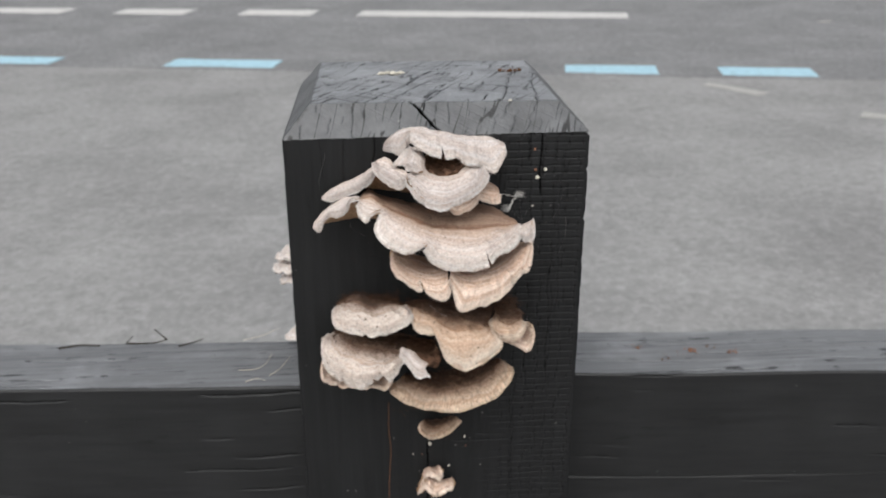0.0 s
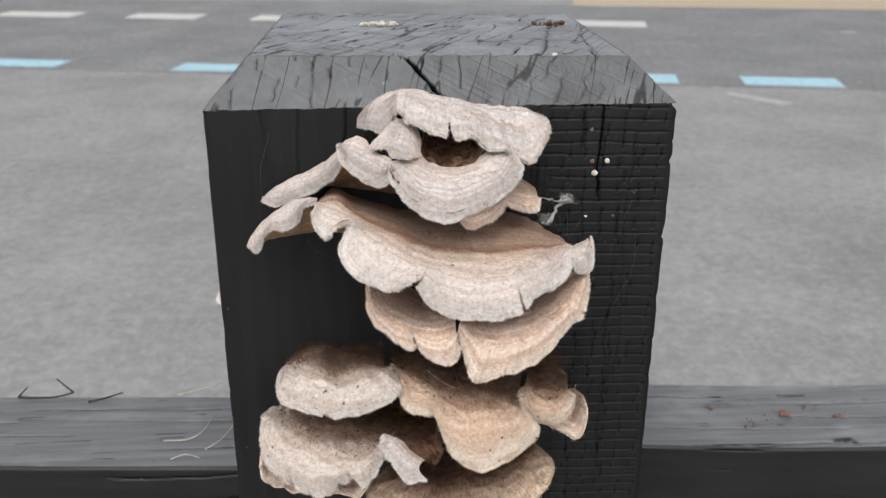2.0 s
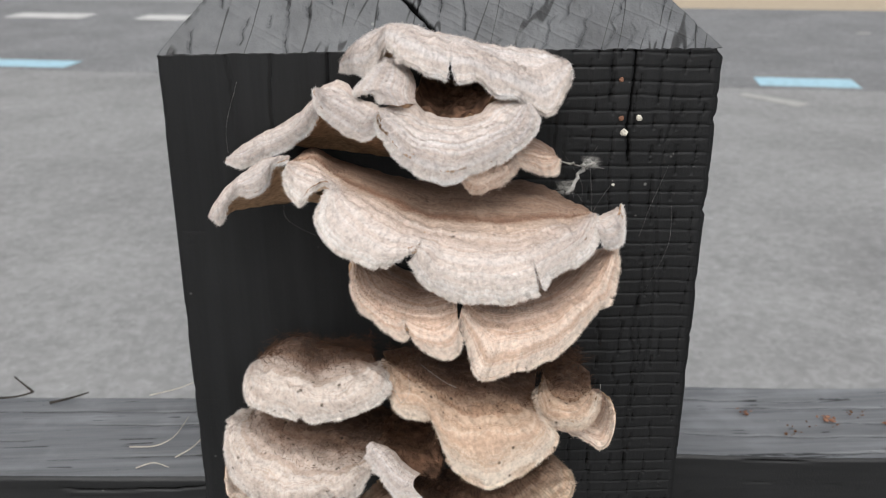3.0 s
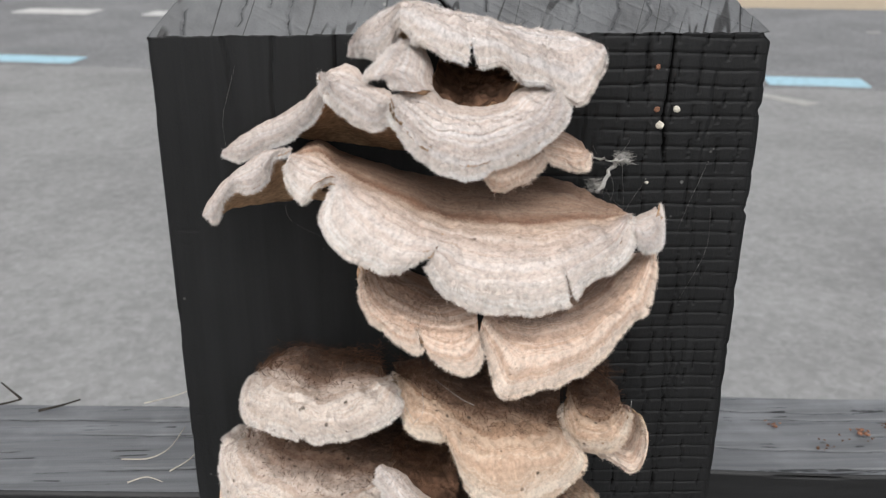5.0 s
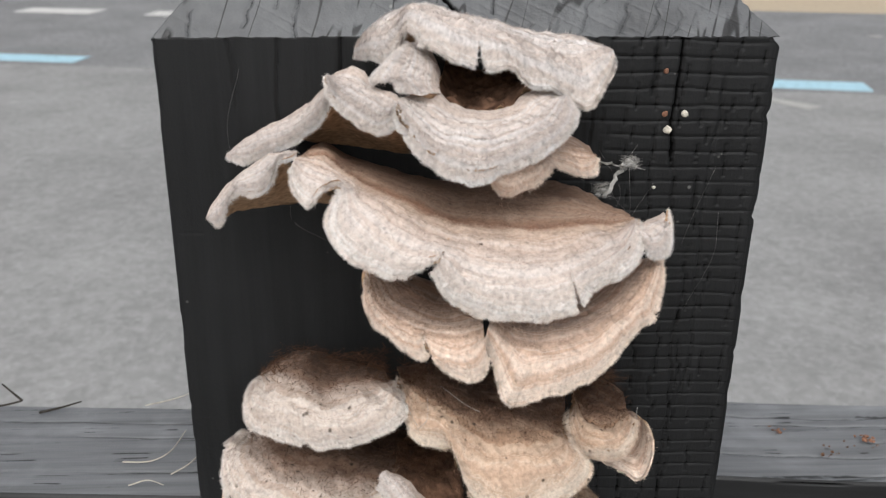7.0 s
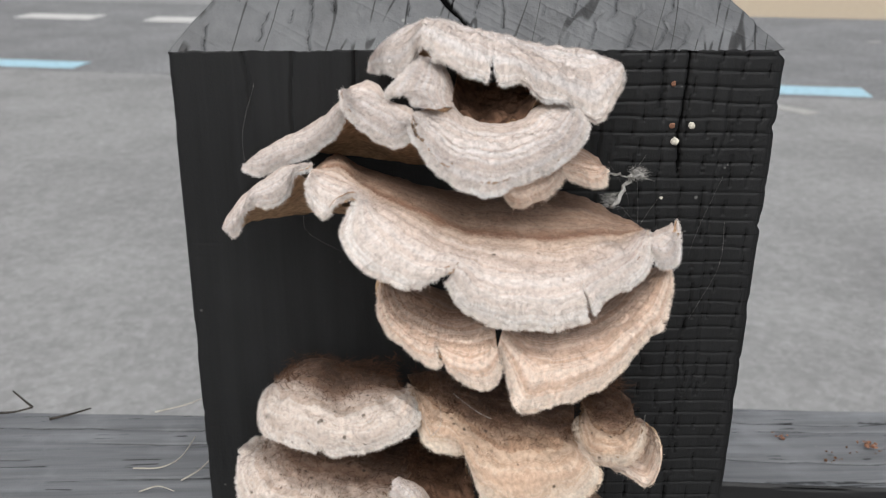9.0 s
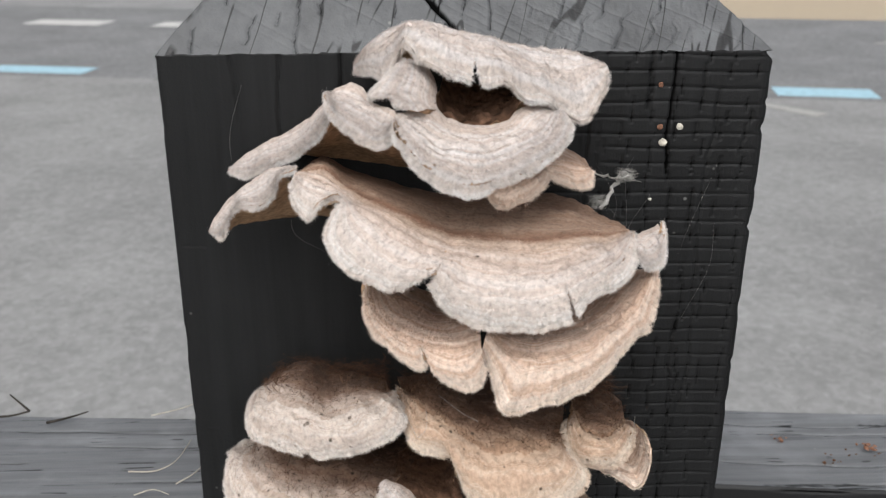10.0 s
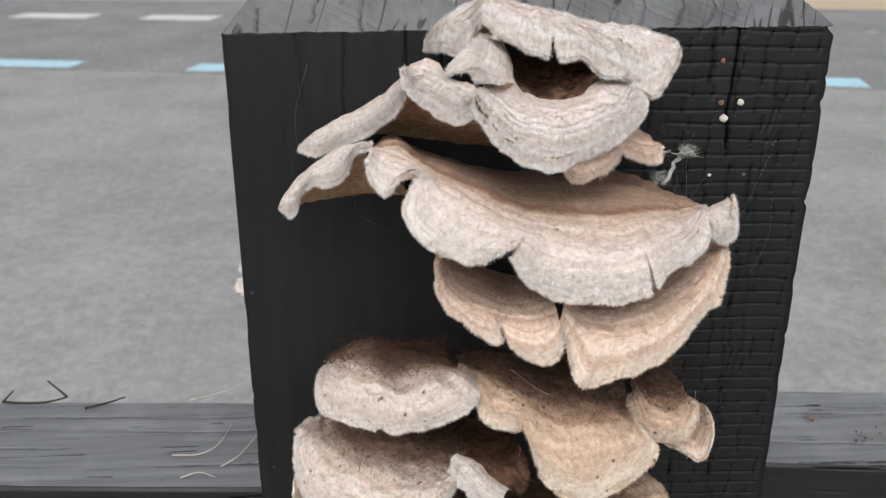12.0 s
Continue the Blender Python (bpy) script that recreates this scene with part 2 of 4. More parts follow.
def asphalt(name, base, warm, stone):
    m, n, l, b = material(name, 0.85, 0.3)
    tc = n.new("ShaderNodeTexCoord")
    agg = n.new("ShaderNodeTexVoronoi")
    agg.inputs["Scale"].default_value = 75.0
    l.new(tc.outputs["Object"], agg.inputs["Vector"])
    cr = ramp(n, [(0.1, tuple(base * (1 - stone) * w for w in warm)), (0.55, tuple(base * w for w in warm)), (0.95, tuple(base * (1 + 1.6 * stone) * w for w in warm))])
    l.new(agg.outputs["Color"], cr.inputs[0])
    big = node(n, "ShaderNodeTexNoise", Scale=1.6, Detail=8.0, Roughness=0.62)
    l.new(tc.outputs["Object"], big.inputs["Vector"])
    br = ramp(n, [(0.3, g(0.78)), (0.7, g(1.15))])
    l.new(big.outputs[0], br.inputs[0])
    mid = node(n, "ShaderNodeTexNoise", Scale=22.0, Detail=5.0)
    l.new(tc.outputs["Object"], mid.inputs["Vector"])
    mr = ramp(n, [(0.3, g(0.88)), (0.7, g(1.1))])
    l.new(mid.outputs[0], mr.inputs[0])
    col = mix(n, l, "MULTIPLY", 1.0, cr.outputs[0], br.outputs[0])
    col = mix(n, l, "MULTIPLY", 1.0, col, mr.outputs[0])
    l.new(col, b.inputs["Base Color"])
    bump = node(n, "ShaderNodeBump", Strength=0.25, Distance=0.004)
    l.new(agg.outputs["Distance"], bump.inputs["Height"])
    l.new(bump.outputs[0], b.inputs["Normal"])
    return m


def road_paint(name, colour):
    m, n, l, b = material(name, 0.7, 0.3)
    tc = n.new("ShaderNodeTexCoord")
    t = node(n, "ShaderNodeTexNoise", Scale=30.0, Detail=7.0, Roughness=0.7)
    l.new(tc.outputs["Object"], t.inputs["Vector"])
    r = ramp(n, [(0.3, tuple(c * 0.6 for c in colour)), (0.5, colour)])
    l.new(t.outputs[0], r.inputs[0])
    l.new(r.outputs[0], b.inputs["Base Color"])
    return m


lot_asphalt = asphalt("worn_pale_asphalt", 0.235, (1.0, 0.99, 0.97), 0.1)
road_asphalt = asphalt("dark_road_asphalt", 0.18, (1.0, 1.0, 1.0), 0.2)
paint_blue = road_paint("pale_blue_road_paint", (0.33, 0.51, 0.59))
paint_white = road_paint("white_road_paint", (0.5, 0.49, 0.47))
paint_faded = road_paint("faded_white_paint", (0.34, 0.33, 0.31))
paint_yellow = road_paint("yellow_buff_surface", (0.4, 0.325, 0.23))


# ---- mesh helpers ----
def value_noise(x, y, seed=0):
    """Smooth 2D noise in -1..1 for arrays."""
    xi, yi = np.floor(x).astype(np.int64), np.floor(y).astype(np.int64)
    fx, fy = x - xi, y - yi
    fx, fy = fx * fx * (3 - 2 * fx), fy * fy * (3 - 2 * fy)

    def h(a, b):
        k = (a * 374761393 + b * 668265263 + seed * 974711) & 0x7FFFFFFF
        k = ((k ^ (k >> 13)) * 1274126177) & 0x7FFFFFFF
        return ((k ^ (k >> 16)) & 0xFFFF) / 32767.5 - 1
    return (h(xi, yi) * (1 - fx) + h(xi + 1, yi) * fx) * (1 - fy) + (h(xi, yi + 1) * (1 - fx) + h(xi + 1, yi + 1) * fx) * fy


def fractal(x, y, seed=0, octaves=4):
    return sum(value_noise(x * 2 ** k, y * 2 ** k, seed + k) * 0.5 ** k for k in range(octaves))


def mesh_object(name, verts, faces, mat, parent=None, uv=None, smooth=True, label=""):
    me = bpy.data.meshes.new(name)
    me.from_pydata([tuple(v) for v in verts], [], [tuple(f) for f in faces])
    if uv is not None:
        layer = me.uv_layers.new(name="UVMap")
        idx = np.empty(len(me.loops), dtype=np.int64)
        me.loops.foreach_get("vertex_index", idx)
        layer.data.foreach_set("uv", np.asarray(uv, dtype=np.float32)[idx].ravel())
    for mm in mat if isinstance(mat, (list, tuple)) else [mat]:
        me.materials.append(mm)
    if smooth:
        me.polygons.foreach_set("use_smooth", [True] * len(me.polygons))
    ob = new(name, me)
    if parent is not None:
        ob.parent = parent
    if label:
        tagged(ob, label)
    return ob


def part(name, bm, mat, parent=None, label=""):
    me = bpy.data.meshes.new(name)
    bm.to_mesh(me)
    bm.free()
    me.materials.append(mat)
    ob = new(name, me)
    if parent is not None:
        ob.parent = parent
    if label:
        tagged(ob, label)
    return ob


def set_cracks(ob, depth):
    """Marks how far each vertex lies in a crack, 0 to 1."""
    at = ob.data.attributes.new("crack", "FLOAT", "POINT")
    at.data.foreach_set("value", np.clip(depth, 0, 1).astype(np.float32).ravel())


def grid_faces(rows, cols, flip=False, wrap=False):
    r, c = np.meshgrid(np.arange(rows - 1), np.arange(cols if wrap else cols - 1), indexing="ij")
    a = (r * cols + c).ravel()
    d = (r * cols + (c + 1) % cols).ravel()
    f = np.stack([a, d, d + cols, a + cols], 1)
    return f[:, ::-1] if flip else f


def spline(knots, count):
    """Smooth curve through the knots, evenly spread by length."""
    k = np.array(knots, float)
    k = np.vstack([2 * k[0] - k[1], k, 2 * k[-1] - k[-2]])
    out = []
    for i in range(1, len(k) - 2):
        t = np.linspace(0, 1, 24, endpoint=False)[:, None]
        p0, p1, p2, p3 = k[i - 1], k[i], k[i + 1], k[i + 2]
        out.append(0.5 * (2 * p1 + (p2 - p0) * t + (2 * p0 - 5 * p1 + 4 * p2 - p3) * t ** 2 + (3 * p1 - p0 - 3 * p2 + p3) * t ** 3))
    c = np.vstack(out + [k[-2:-1]])
    d = np.r_[0, np.cumsum(np.linalg.norm(np.diff(c, axis=0), axis=1))]
    s = np.linspace(0, d[-1], count)
    return np.stack([np.interp(s, d, c[:, j]) for j in range(c.shape[1])], 1)


def tube(points, radius, sides=6, taper=1.0):
    """Vertices and faces of a thin round strand through the points."""
    p = np.array(points, float)
    n = len(p)
    t = np.gradient(p, axis=0)
    t /= np.linalg.norm(t, axis=1)[:, None] + 1e-12
    ref = np.array([0.31, 0.87, 0.39])
    a = np.cross(t, ref)
    a /= np.linalg.norm(a, axis=1)[:, None] + 1e-12
    b = np.cross(t, a)
    ang = np.linspace(0, 2 * np.pi, sides, endpoint=False)
    r = np.linspace(1, taper, n)[:, None, None] * radius
    v = p[:, None] + r * (a[:, None] * np.cos(ang)[None, :, None] + b[:, None] * np.sin(ang)[None, :, None])
    f = [tuple(q) for q in grid_faces(n, sides, wrap=True)]
    f += [tuple(range(sides))[::-1], tuple(range((n - 1) * sides, n * sides))]
    return v.reshape(-1, 3), f


def pebble(seed, r, squash=0.7):
    """A small uneven grain."""
    bm = bmesh.new()
    bmesh.ops.create_icosphere(bm, subdivisions=2, radius=r)
    for v in bm.verts:
        k = noise.noise(v.co / r * 1.3 + Vector((seed * 3.7, seed, 0))) * 0.35
        v.co *= 1 + k
        v.co.z *= squash
    return bm


# ---- the ground: one sheet, with the road beyond ----
ROAD = pose(0, 0, 0, 0, 0, -11.5)     # the road runs a little askew to the fence


def slab(name, x0, x1, y0, y1, z0, z1, mat, m=None, worn=0.0, seed=0):
    """A low slab with slightly uneven sides."""
    nx = max(2, min(60, int((x1 - x0) / 0.08)))
    xs = np.linspace(x0, x1, nx)
    e = worn * fractal(xs * 9, xs * 0 + seed, seed)
    v = []
    for x, d in zip(xs, e):
        v += [(x, y0 + d, z0), (x, y0 + d, z1), (x, y1 - d * 0.7, z1), (x, y1 - d * 0.7, z0)]
    f = []
    for i in range(nx - 1):
        a = i * 4
        f += [(a, a + 4, a + 5, a + 1), (a + 1, a + 5, a + 6, a + 2), (a + 2, a + 6, a + 7, a + 3)]
    f += [(0, 1, 2, 3), tuple((nx - 1) * 4 + k for k in (3, 2, 1, 0))]
    ob = mesh_object(name, v, f, mat, smooth=False)
    if m is not None:
        ob.matrix_basis = m
    return ob


bm = bmesh.new()
bmesh.ops.create_grid(bm, x_segments=60, y_segments=60, size=1500)
for v in bm.verts:
    v.co.x, v.co.y = (math.copysign(abs(v.co.x / 1500) ** 3, v.co.x) * 1500, math.copysign(abs(v.co.y / 1500) ** 3, v.co.y) * 1500)
ground = part("ground", bm, lot_asphalt)
tagged(ground, "worn pale grey asphalt of a roadside parking strip", "ground", kind="structure")
road = slab("road", -60, 60, 4.98, 8.6, 0.0, 0.004, road_asphalt, ROAD)
tagged(road, "darker grey asphalt road beyond the parking strip", "road", kind="structure")
verge = slab("pavement", 0.0, 60, 8.6, 14.0, 0.0, 0.006, paint_yellow, ROAD)
tagged(verge, "buff yellow surface along the far side of the road", "pavement", kind="structure")


def dash(name, x0, x1, y0, y1, mat, label, grp, seed):
    ob = slab(name, x0, x1, y0, y1, 0.004, 0.008, mat, ROAD, 0.012, seed)
    return tagged(ob, label, "road marking", group=grp)


BLUE = [(-5.3, -4.6), (-3.9, -3.21), (-2.43, -1.72), (-0.9, -0.3), (0.09, 0.64), (1.01, 1.55), (2.02, 2.55), (3.1, 3.65)]
for i, (a, b) in enumerate(BLUE):
    dash("blue_road_dash", a, b, 5.05, 5.27, paint_blue, "pale blue painted dash on the asphalt at the road's edge", "blue dashes along the road", i)
WHITES = [(-6.4, -5.6), (-5.06, -4.34), (-3.84, -3.2), (-2.71, -2.07), (-1.67, 0.6), (4.6, 5.4)]
for i, (a, b) in enumerate(WHITES):
    dash("white_road_dash", a, b, 7.26, 7.56, paint_white, "worn white painted lane dash on dark asphalt", "white dashes along the road", i + 20)
# worn remains of white paint on the parking strip
for i, (x, y, lx, ly, r) in enumerate([(2.42, 3.72, 0.2, 0.1, -35), (1.93, 4.4, 0.36, 0.1, -52), (3.5, 6.6, 0.1, 0.08, 0)]):
    ob = slab("worn_paint_patch", -lx / 2, lx / 2, -ly / 2, ly / 2, 0.004 if y > 6 else 0.0, 0.008 if y > 6 else 0.003, paint_faded, pose(x, y, 0, 0, 0, r), 0.03, i + 40)
    tagged(ob, "faded scrap of white paint on grey asphalt", "road marking", group="paint scraps")

# ---- the post ----
W, DEPTH, CH = 0.075, 0.135, 0.0135


def smooth(a, b, x):
    t = np.clip((x - a) / (b - a), 0, 1)
    return t * t * (3 - 2 * t)


def fence_post():
    nf, ns = 340, 60
    front = np.stack([np.linspace(-W, W, nf, endpoint=False), np.zeros(nf)], 1)
    q = np.linspace(0, 1, ns, endpoint=False) ** 1.5
    right = np.stack([np.full(ns, W), q * DEPTH], 1)
    back = np.stack([W - np.linspace(0, 2 * W, ns, endpoint=False), np.full(ns, DEPTH)], 1)
    left = np.stack([np.full(ns, -W), DEPTH - np.linspace(0, 1, ns, endpoint=False) ** 0.66 * DEPTH], 1)
    loop = np.vstack([front, right, back, left])
    n = len(loop)
    zf = np.linspace(0.775, TOP, 620)
    levels = [(0.0, z) for z in (0.0, 0.3, 0.6, 0.74)] + [(0.0, z) for z in zf]
    levels += [(CH * k / 80, TOP + 0.0152 * k / 80) for k in range(1, 81)]
    levels += [(CH + (W - CH - 0.0005) * k / 90, TOP + 0.0152) for k in range(1, 91)]
    centre = np.array([0, DEPTH / 2])
    v = np.zeros((len(levels), n, 3))
    for i, (inset, z) in enumerate(levels):
        p = centre + (loop - centre) * (1 - inset / W)
        v[i, :, :2], v[i, :, 2] = p, z
    x, y, z = v[..., 0].copy(), v[..., 1].copy(), v[..., 2].copy()
    rows = np.arange(len(levels))[:, None] + np.zeros((1, n))
    body, cham, top = rows < 624, (rows >= 624) & (rows < 704), rows >= 704
    isfront = (np.arange(n) < nf)[None, :] & body
    # crazed paint and sawn grooves on the front, strongest towards one side
    zz = z + 0.02 * x + 0.0004 * fractal(x * 60, z * 60, 3)
    pitch = 0.0039
    k = np.floor(zz / pitch + 0.22 * value_noise(np.floor(zz / pitch) * 3.1, np.floor(zz / pitch) * 0 + 5, 9))
    dz = (zz / pitch - k - 0.5 - 0.08 * value_noise(k * 7.3, x * 60, 11)) * pitch
    run = smooth(-0.25, 0.25, value_noise(x * 90 + k * 17.7, k * 5.1, 13) + 1.9 * smooth(0.0, 0.05, x) - 0.95)
    groove = 0.0004 * np.exp(-(dz / 0.00027) ** 2) * run
    # short upright checks between the grooves
    col = np.floor(x / 0.0062 + 0.5 * value_noise(k * 3.3, k * 0 + 2, 17))
    dx = x - (col + 0.5 + 0.3 * value_noise(col * 5.7, k * 2.9, 19)) * 0.0062
    tick = 0.0005 * np.exp(-(dx / 0.0003) ** 2) * (value_noise(col * 3.9, k * 7.7, 23) > -0.4) * smooth(0.015, 0.045, x)
    # long upright checks: place, top and bottom, depth
    checks = [(0.0515, 0.968, 1.01, 0.0016), (0.0455, 0.985, 1.01, 0.0007), (0.030, 0.955, 1.0, 0.0006), (-0.0565, 0.982, 1.001, 0.0006), (-0.045, 0.976, 1.001, 0.0007),
              (-0.031, 0.985, 1.01, 0.0009), (-0.0215, 0.99, 1.01, 0.0007), (0.062, 0.90, 0.99, 0.0006), (0.058, 0.86, 0.93, 0.0006), (-0.006, 0.776, 0.826, 0.0022), (0.047, 0.85, 0.9, 0.0006), (0.04, 0.79, 0.86, 0.0006)]
    deep = np.zeros_like(x)
    for i, (cx, z0, z1, d) in enumerate(checks):
        line = cx + 0.0011 * fractal(z * 70 + i * 9, z * 0 + i, 31 + i)
        deep += d * np.exp(-((x - line) / 0.00032) ** 2) * smooth(z0 - 0.004, z0 + 0.004, z) * (1 - smooth(z1 - 0.002, z1 + 0.002, z))
    rough = 0.00015 * fractal(x * 240, z * 60, 41) + 0.00025 * fractal(x * 22, z * 12, 43, 2)
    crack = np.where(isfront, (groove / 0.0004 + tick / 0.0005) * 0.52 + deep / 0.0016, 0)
    v[..., 1] += np.where(isfront, (groove + tick + deep) * (1 - smooth(W - 0.004, W, np.abs(x))) + rough, 0)
    # rounded upright arrises, worn and chipped
    r = 0.0016
    over = np.clip((np.abs(x) - (W - r)) / r, 0, 1)
    v[..., 1] += np.where(isfront, r * (1 - np.sqrt(1 - over ** 2 * 0.99)), 0)
    chip = np.zeros_like(z)
    for z0, d, w in ((0.9545, 0.0016, 0.0009), (0.9565, 0.0012, 0.002), (0.9875, 0.001, 0.0008), (0.981, 0.0014, 0.0011), (0.932, 0.0009, 0.002), (0.902, 0.001, 0.003), (0.965, 0.0006, 0.001), (0.915, 0.0008, 0.001)):
        chip += d * np.exp(-((z - z0) / w) ** 2)
    chip = chip * 0.4 + np.clip(0.00018 * fractal(z * 150, z * 0, 47), 0, 1) + 0.0018 * smooth(0.9975, 1.0, z)
    edge = body & (x > W - 0.006) & (y < 0.012)
    v[..., 0] -= np.where(edge, chip * smooth(W - 0.006, W - 0.0005, x), 0)
    edge = body & (x < -W + 0.004) & (y < 0.012)
    v[..., 0] += np.where(edge, np.clip(0.0003 * fractal(z * 130, z * 0 + 3, 49), 0, 1), 0)
    # growth-ring splits and saw marks on the chamfer and top
    cut = cham | top
    t = (y + 0.6 * (z - TOP))
    lines = np.zeros_like(x)
    # short checks on the chamfer: upright on one half, leaning over towards the other corner
    h = (z - TOP) / 0.0152
    lean = x - h * (0.0012 + 0.0075 * smooth(0.0, 0.05, x)) + 0.0011 * fractal(x * 60, h * 1.6, 53) + 0.0006 * fractal(x * 20, h * 6, 54)
    pos = lean / 0.0056
    kk = np.floor(pos)
    shift = 0.3 * value_noise(kk * 3.7, kk * 0, 55)
    there = smooth(-0.1, 0.3, value_noise(kk * 9.3, h * 4.2 + kk * 4.7, 57) - 0.05 + 0.25 * smooth(0.0, 0.04, x))
    lines += np.where(cham & (y < DEPTH / 2), 0.0009 * np.exp(-((pos - kk - 0.5 - shift) * 0.0056 / 0.00024) ** 2) * there, 0)
    ring = np.hypot(x - 0.075, y - 0.2) + 0.0022 * fractal(x * 45, y * 45, 53)
    pos = ring / 0.0125
    kk = np.floor(pos)
    lines += np.where(top, 0.0009 * np.exp(-((pos - kk - 0.5) * 0.0125 / 0.00045) ** 2) * smooth(-0.1, 0.3, value_noise(x * 60 + kk * 9.3, y * 60 + kk * 4.7, 57)), 0)
    spoke = np.arctan2(y - 0.2, x - 0.075) * 22 + 0.2 * fractal(x * 50, y * 50, 58)
    kk = np.floor(spoke)
    lines += np.where(top, 0.001 * np.exp(-((spoke - kk - 0.5) / 0.07) ** 2) * smooth(0.0, 0.3, value_noise(ring * 40 + kk * 5.3, kk * 3.1, 60)), 0)
    saw = (x * 0.82 + t * 1.2) / 0.0034
    lines += 0.0002 * np.exp(-((saw - np.floor(saw) - 0.5) * 0.0034 / 0.0004) ** 2) * smooth(0.0, 0.4, value_noise(np.floor(saw) * 5.1, t * 30, 59))
    # the main split: from the top's front arris down to the front
    s = np.clip(1 - t / (CH + 0.009), -4, 1)
    line = np.where(t < 0.024, -0.012 + 0.0155 * s, -0.012 - (t - 0.024) * 1.2) + 0.0006 * fractal(t * 200, t * 0, 61)
    lines += 0.004 * np.exp(-((x - line) / 0.0007) ** 2) * (1 - smooth(0.03, 0.05, t))
    for (x0, y0, x1, y1, d) in ((-0.055, 0.075, 0.005, 0.05, 0.0011), (-0.02, 0.105, 0.04, 0.108, 0.0012), (0.0, 0.06, 0.055, 0.042, 0.001)):
        ux, uy = x1 - x0, y1 - y0
        ln = math.hypot(ux, uy)
        along = ((x - x0) * ux + (y - y0) * uy) / ln
        off = ((x - x0) * uy - (y - y0) * ux) / ln + 0.001 * fractal(along * 90, along * 0 + d * 1e4, 63)
        lines += d * np.exp(-(off / 0.0005) ** 2) * smooth(-0.004, 0.002, along) * (1 - smooth(ln - 0.002, ln + 0.004, along))
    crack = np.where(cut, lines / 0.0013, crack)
    lines += 0.00012 * fractal(x * 90, y * 90, 65) + 0.0002 * fractal(x * 400, t * 150, 67)
    v[..., 2] -= np.where(cut, lines, 0)
    # the sawn top falls a little to the back and to one side, and the post leans
    fall = smooth(TOP - 0.06, TOP, z)
    v[..., 2] -= fall * 0.0012 * (y / DEPTH) + 0.0022 * ((x + W) / (2 * W)) * np.clip((z - TOP) / 0.0152, 0, 1)
    v[..., 0] -= 0.0075 * (TOP - z)
    f = grid_faces(len(levels), n, wrap=True)
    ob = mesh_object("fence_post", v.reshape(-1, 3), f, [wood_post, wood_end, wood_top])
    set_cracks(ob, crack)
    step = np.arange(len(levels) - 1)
    # chamfer and top faces take the bases lightened for sky light
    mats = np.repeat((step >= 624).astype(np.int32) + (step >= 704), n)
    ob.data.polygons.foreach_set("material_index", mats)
    return tagged(ob, "square black-stained timber fence post with chamfered top, cracked and weathered", "fence post")


fence_post()


def fence_rail(x0, x1, y0, y1, z0, z1, seed, label, xref):
    """A sawn board: the cross-section's outline swept along x, with splits along the grain."""
    step = 0.0007
    r = 0.0012

    def side(a, b, n):
        return [(a[0] + (b[0] - a[0]) * k / n, a[1] + (b[1] - a[1]) * k / n) for k in range(n)]
    nz, ny = int((z1 - z0) / step), int((y1 - y0) / step)
    loop = np.array(side((y0, z0), (y0, z1 - r), nz) + side((y0, z1 - r), (y0 + r, z1), 3) + side((y0 + r, z1), (y1 - r, z1), ny) + side((y1 - r, z1), (y1, z1 - r), 3)
                    + side((y1, z1 - r), (y1, z0), 10) + side((y1, z0), (y0, z0), 8))
    far = math.copysign(1, x1 - x0)
    xs = x0 + far * np.r_[np.arange(0, 0.42, 0.0016), np.linspace(0.42, abs(x1 - x0), 40)]
    n = len(loop)
    v = np.zeros((len(xs), n, 3))
    v[..., 0] = xs[:, None]
    v[..., 1], v[..., 2] = loop[:, 0][None], loop[:, 1][None]
    x, y, z = v[..., 0].copy(), v[..., 1].copy(), v[..., 2].copy()
    front, top = (y < y0 + 1e-6), (z > z1 - 1e-6)

    def splits(a, wob, often):
        q = a + 0.004 * fractal(x * 4, a * 0 + seed, seed) + wob * fractal(x * 40, a * 10, seed + 3)
        pos = q / 0.0105
        k = np.floor(pos)
        d = (pos - k - 0.5 - 0.3 * value_noise(k * 4.3, k * 0, seed + 5)) * 0.0105
        return 0.0012 * np.exp(-(d / 0.0004) ** 2) * smooth(0.5 - often, 0.7 - often, value_noise(x * 26 + k * 8.9, k * 3.7, seed + 7))
    face_split, top_split = np.where(front, splits(z, 0.0009, 0.12), 0), np.where(top, splits(y, 0.0009, 0.5), 0)
    v[..., 1] += np.where(front, face_split + 0.00005 * fractal(x * 30, z * 220, seed + 9), 0)
    v[..., 2] -= np.where(top, top_split + 0.0002 * fractal(x * 25, y * 200, seed + 11), 0)
    v[..., 2] += 0.0012 * fractal(x * 6, x * 0 + seed, seed + 13, 2)
    v[..., 1] -= 0.07 * (x - xref)            # the fence line is a little askew to the post
    f = [tuple(q) for q in grid_faces(len(xs), n, wrap=True, flip=far < 0)]
    f += [tuple(range(n)) if far > 0 else tuple(range(n))[::-1]]
    f += [tuple(range((len(xs) - 1) * n, len(xs) * n))[::-1 if far > 0 else 1]]
    ob = mesh_object("fence_rail", v.reshape(-1, 3), f, [wood_rail, wood_worn_skylit], smooth=True)
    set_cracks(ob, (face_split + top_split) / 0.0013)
    # up-facing strips get the wood colour brightened for the sky
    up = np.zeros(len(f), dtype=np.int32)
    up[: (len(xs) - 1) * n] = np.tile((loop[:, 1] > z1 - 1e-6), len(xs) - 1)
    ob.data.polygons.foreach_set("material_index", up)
    return tagged(ob, label, "fence rail", group="fence rails beside the post")


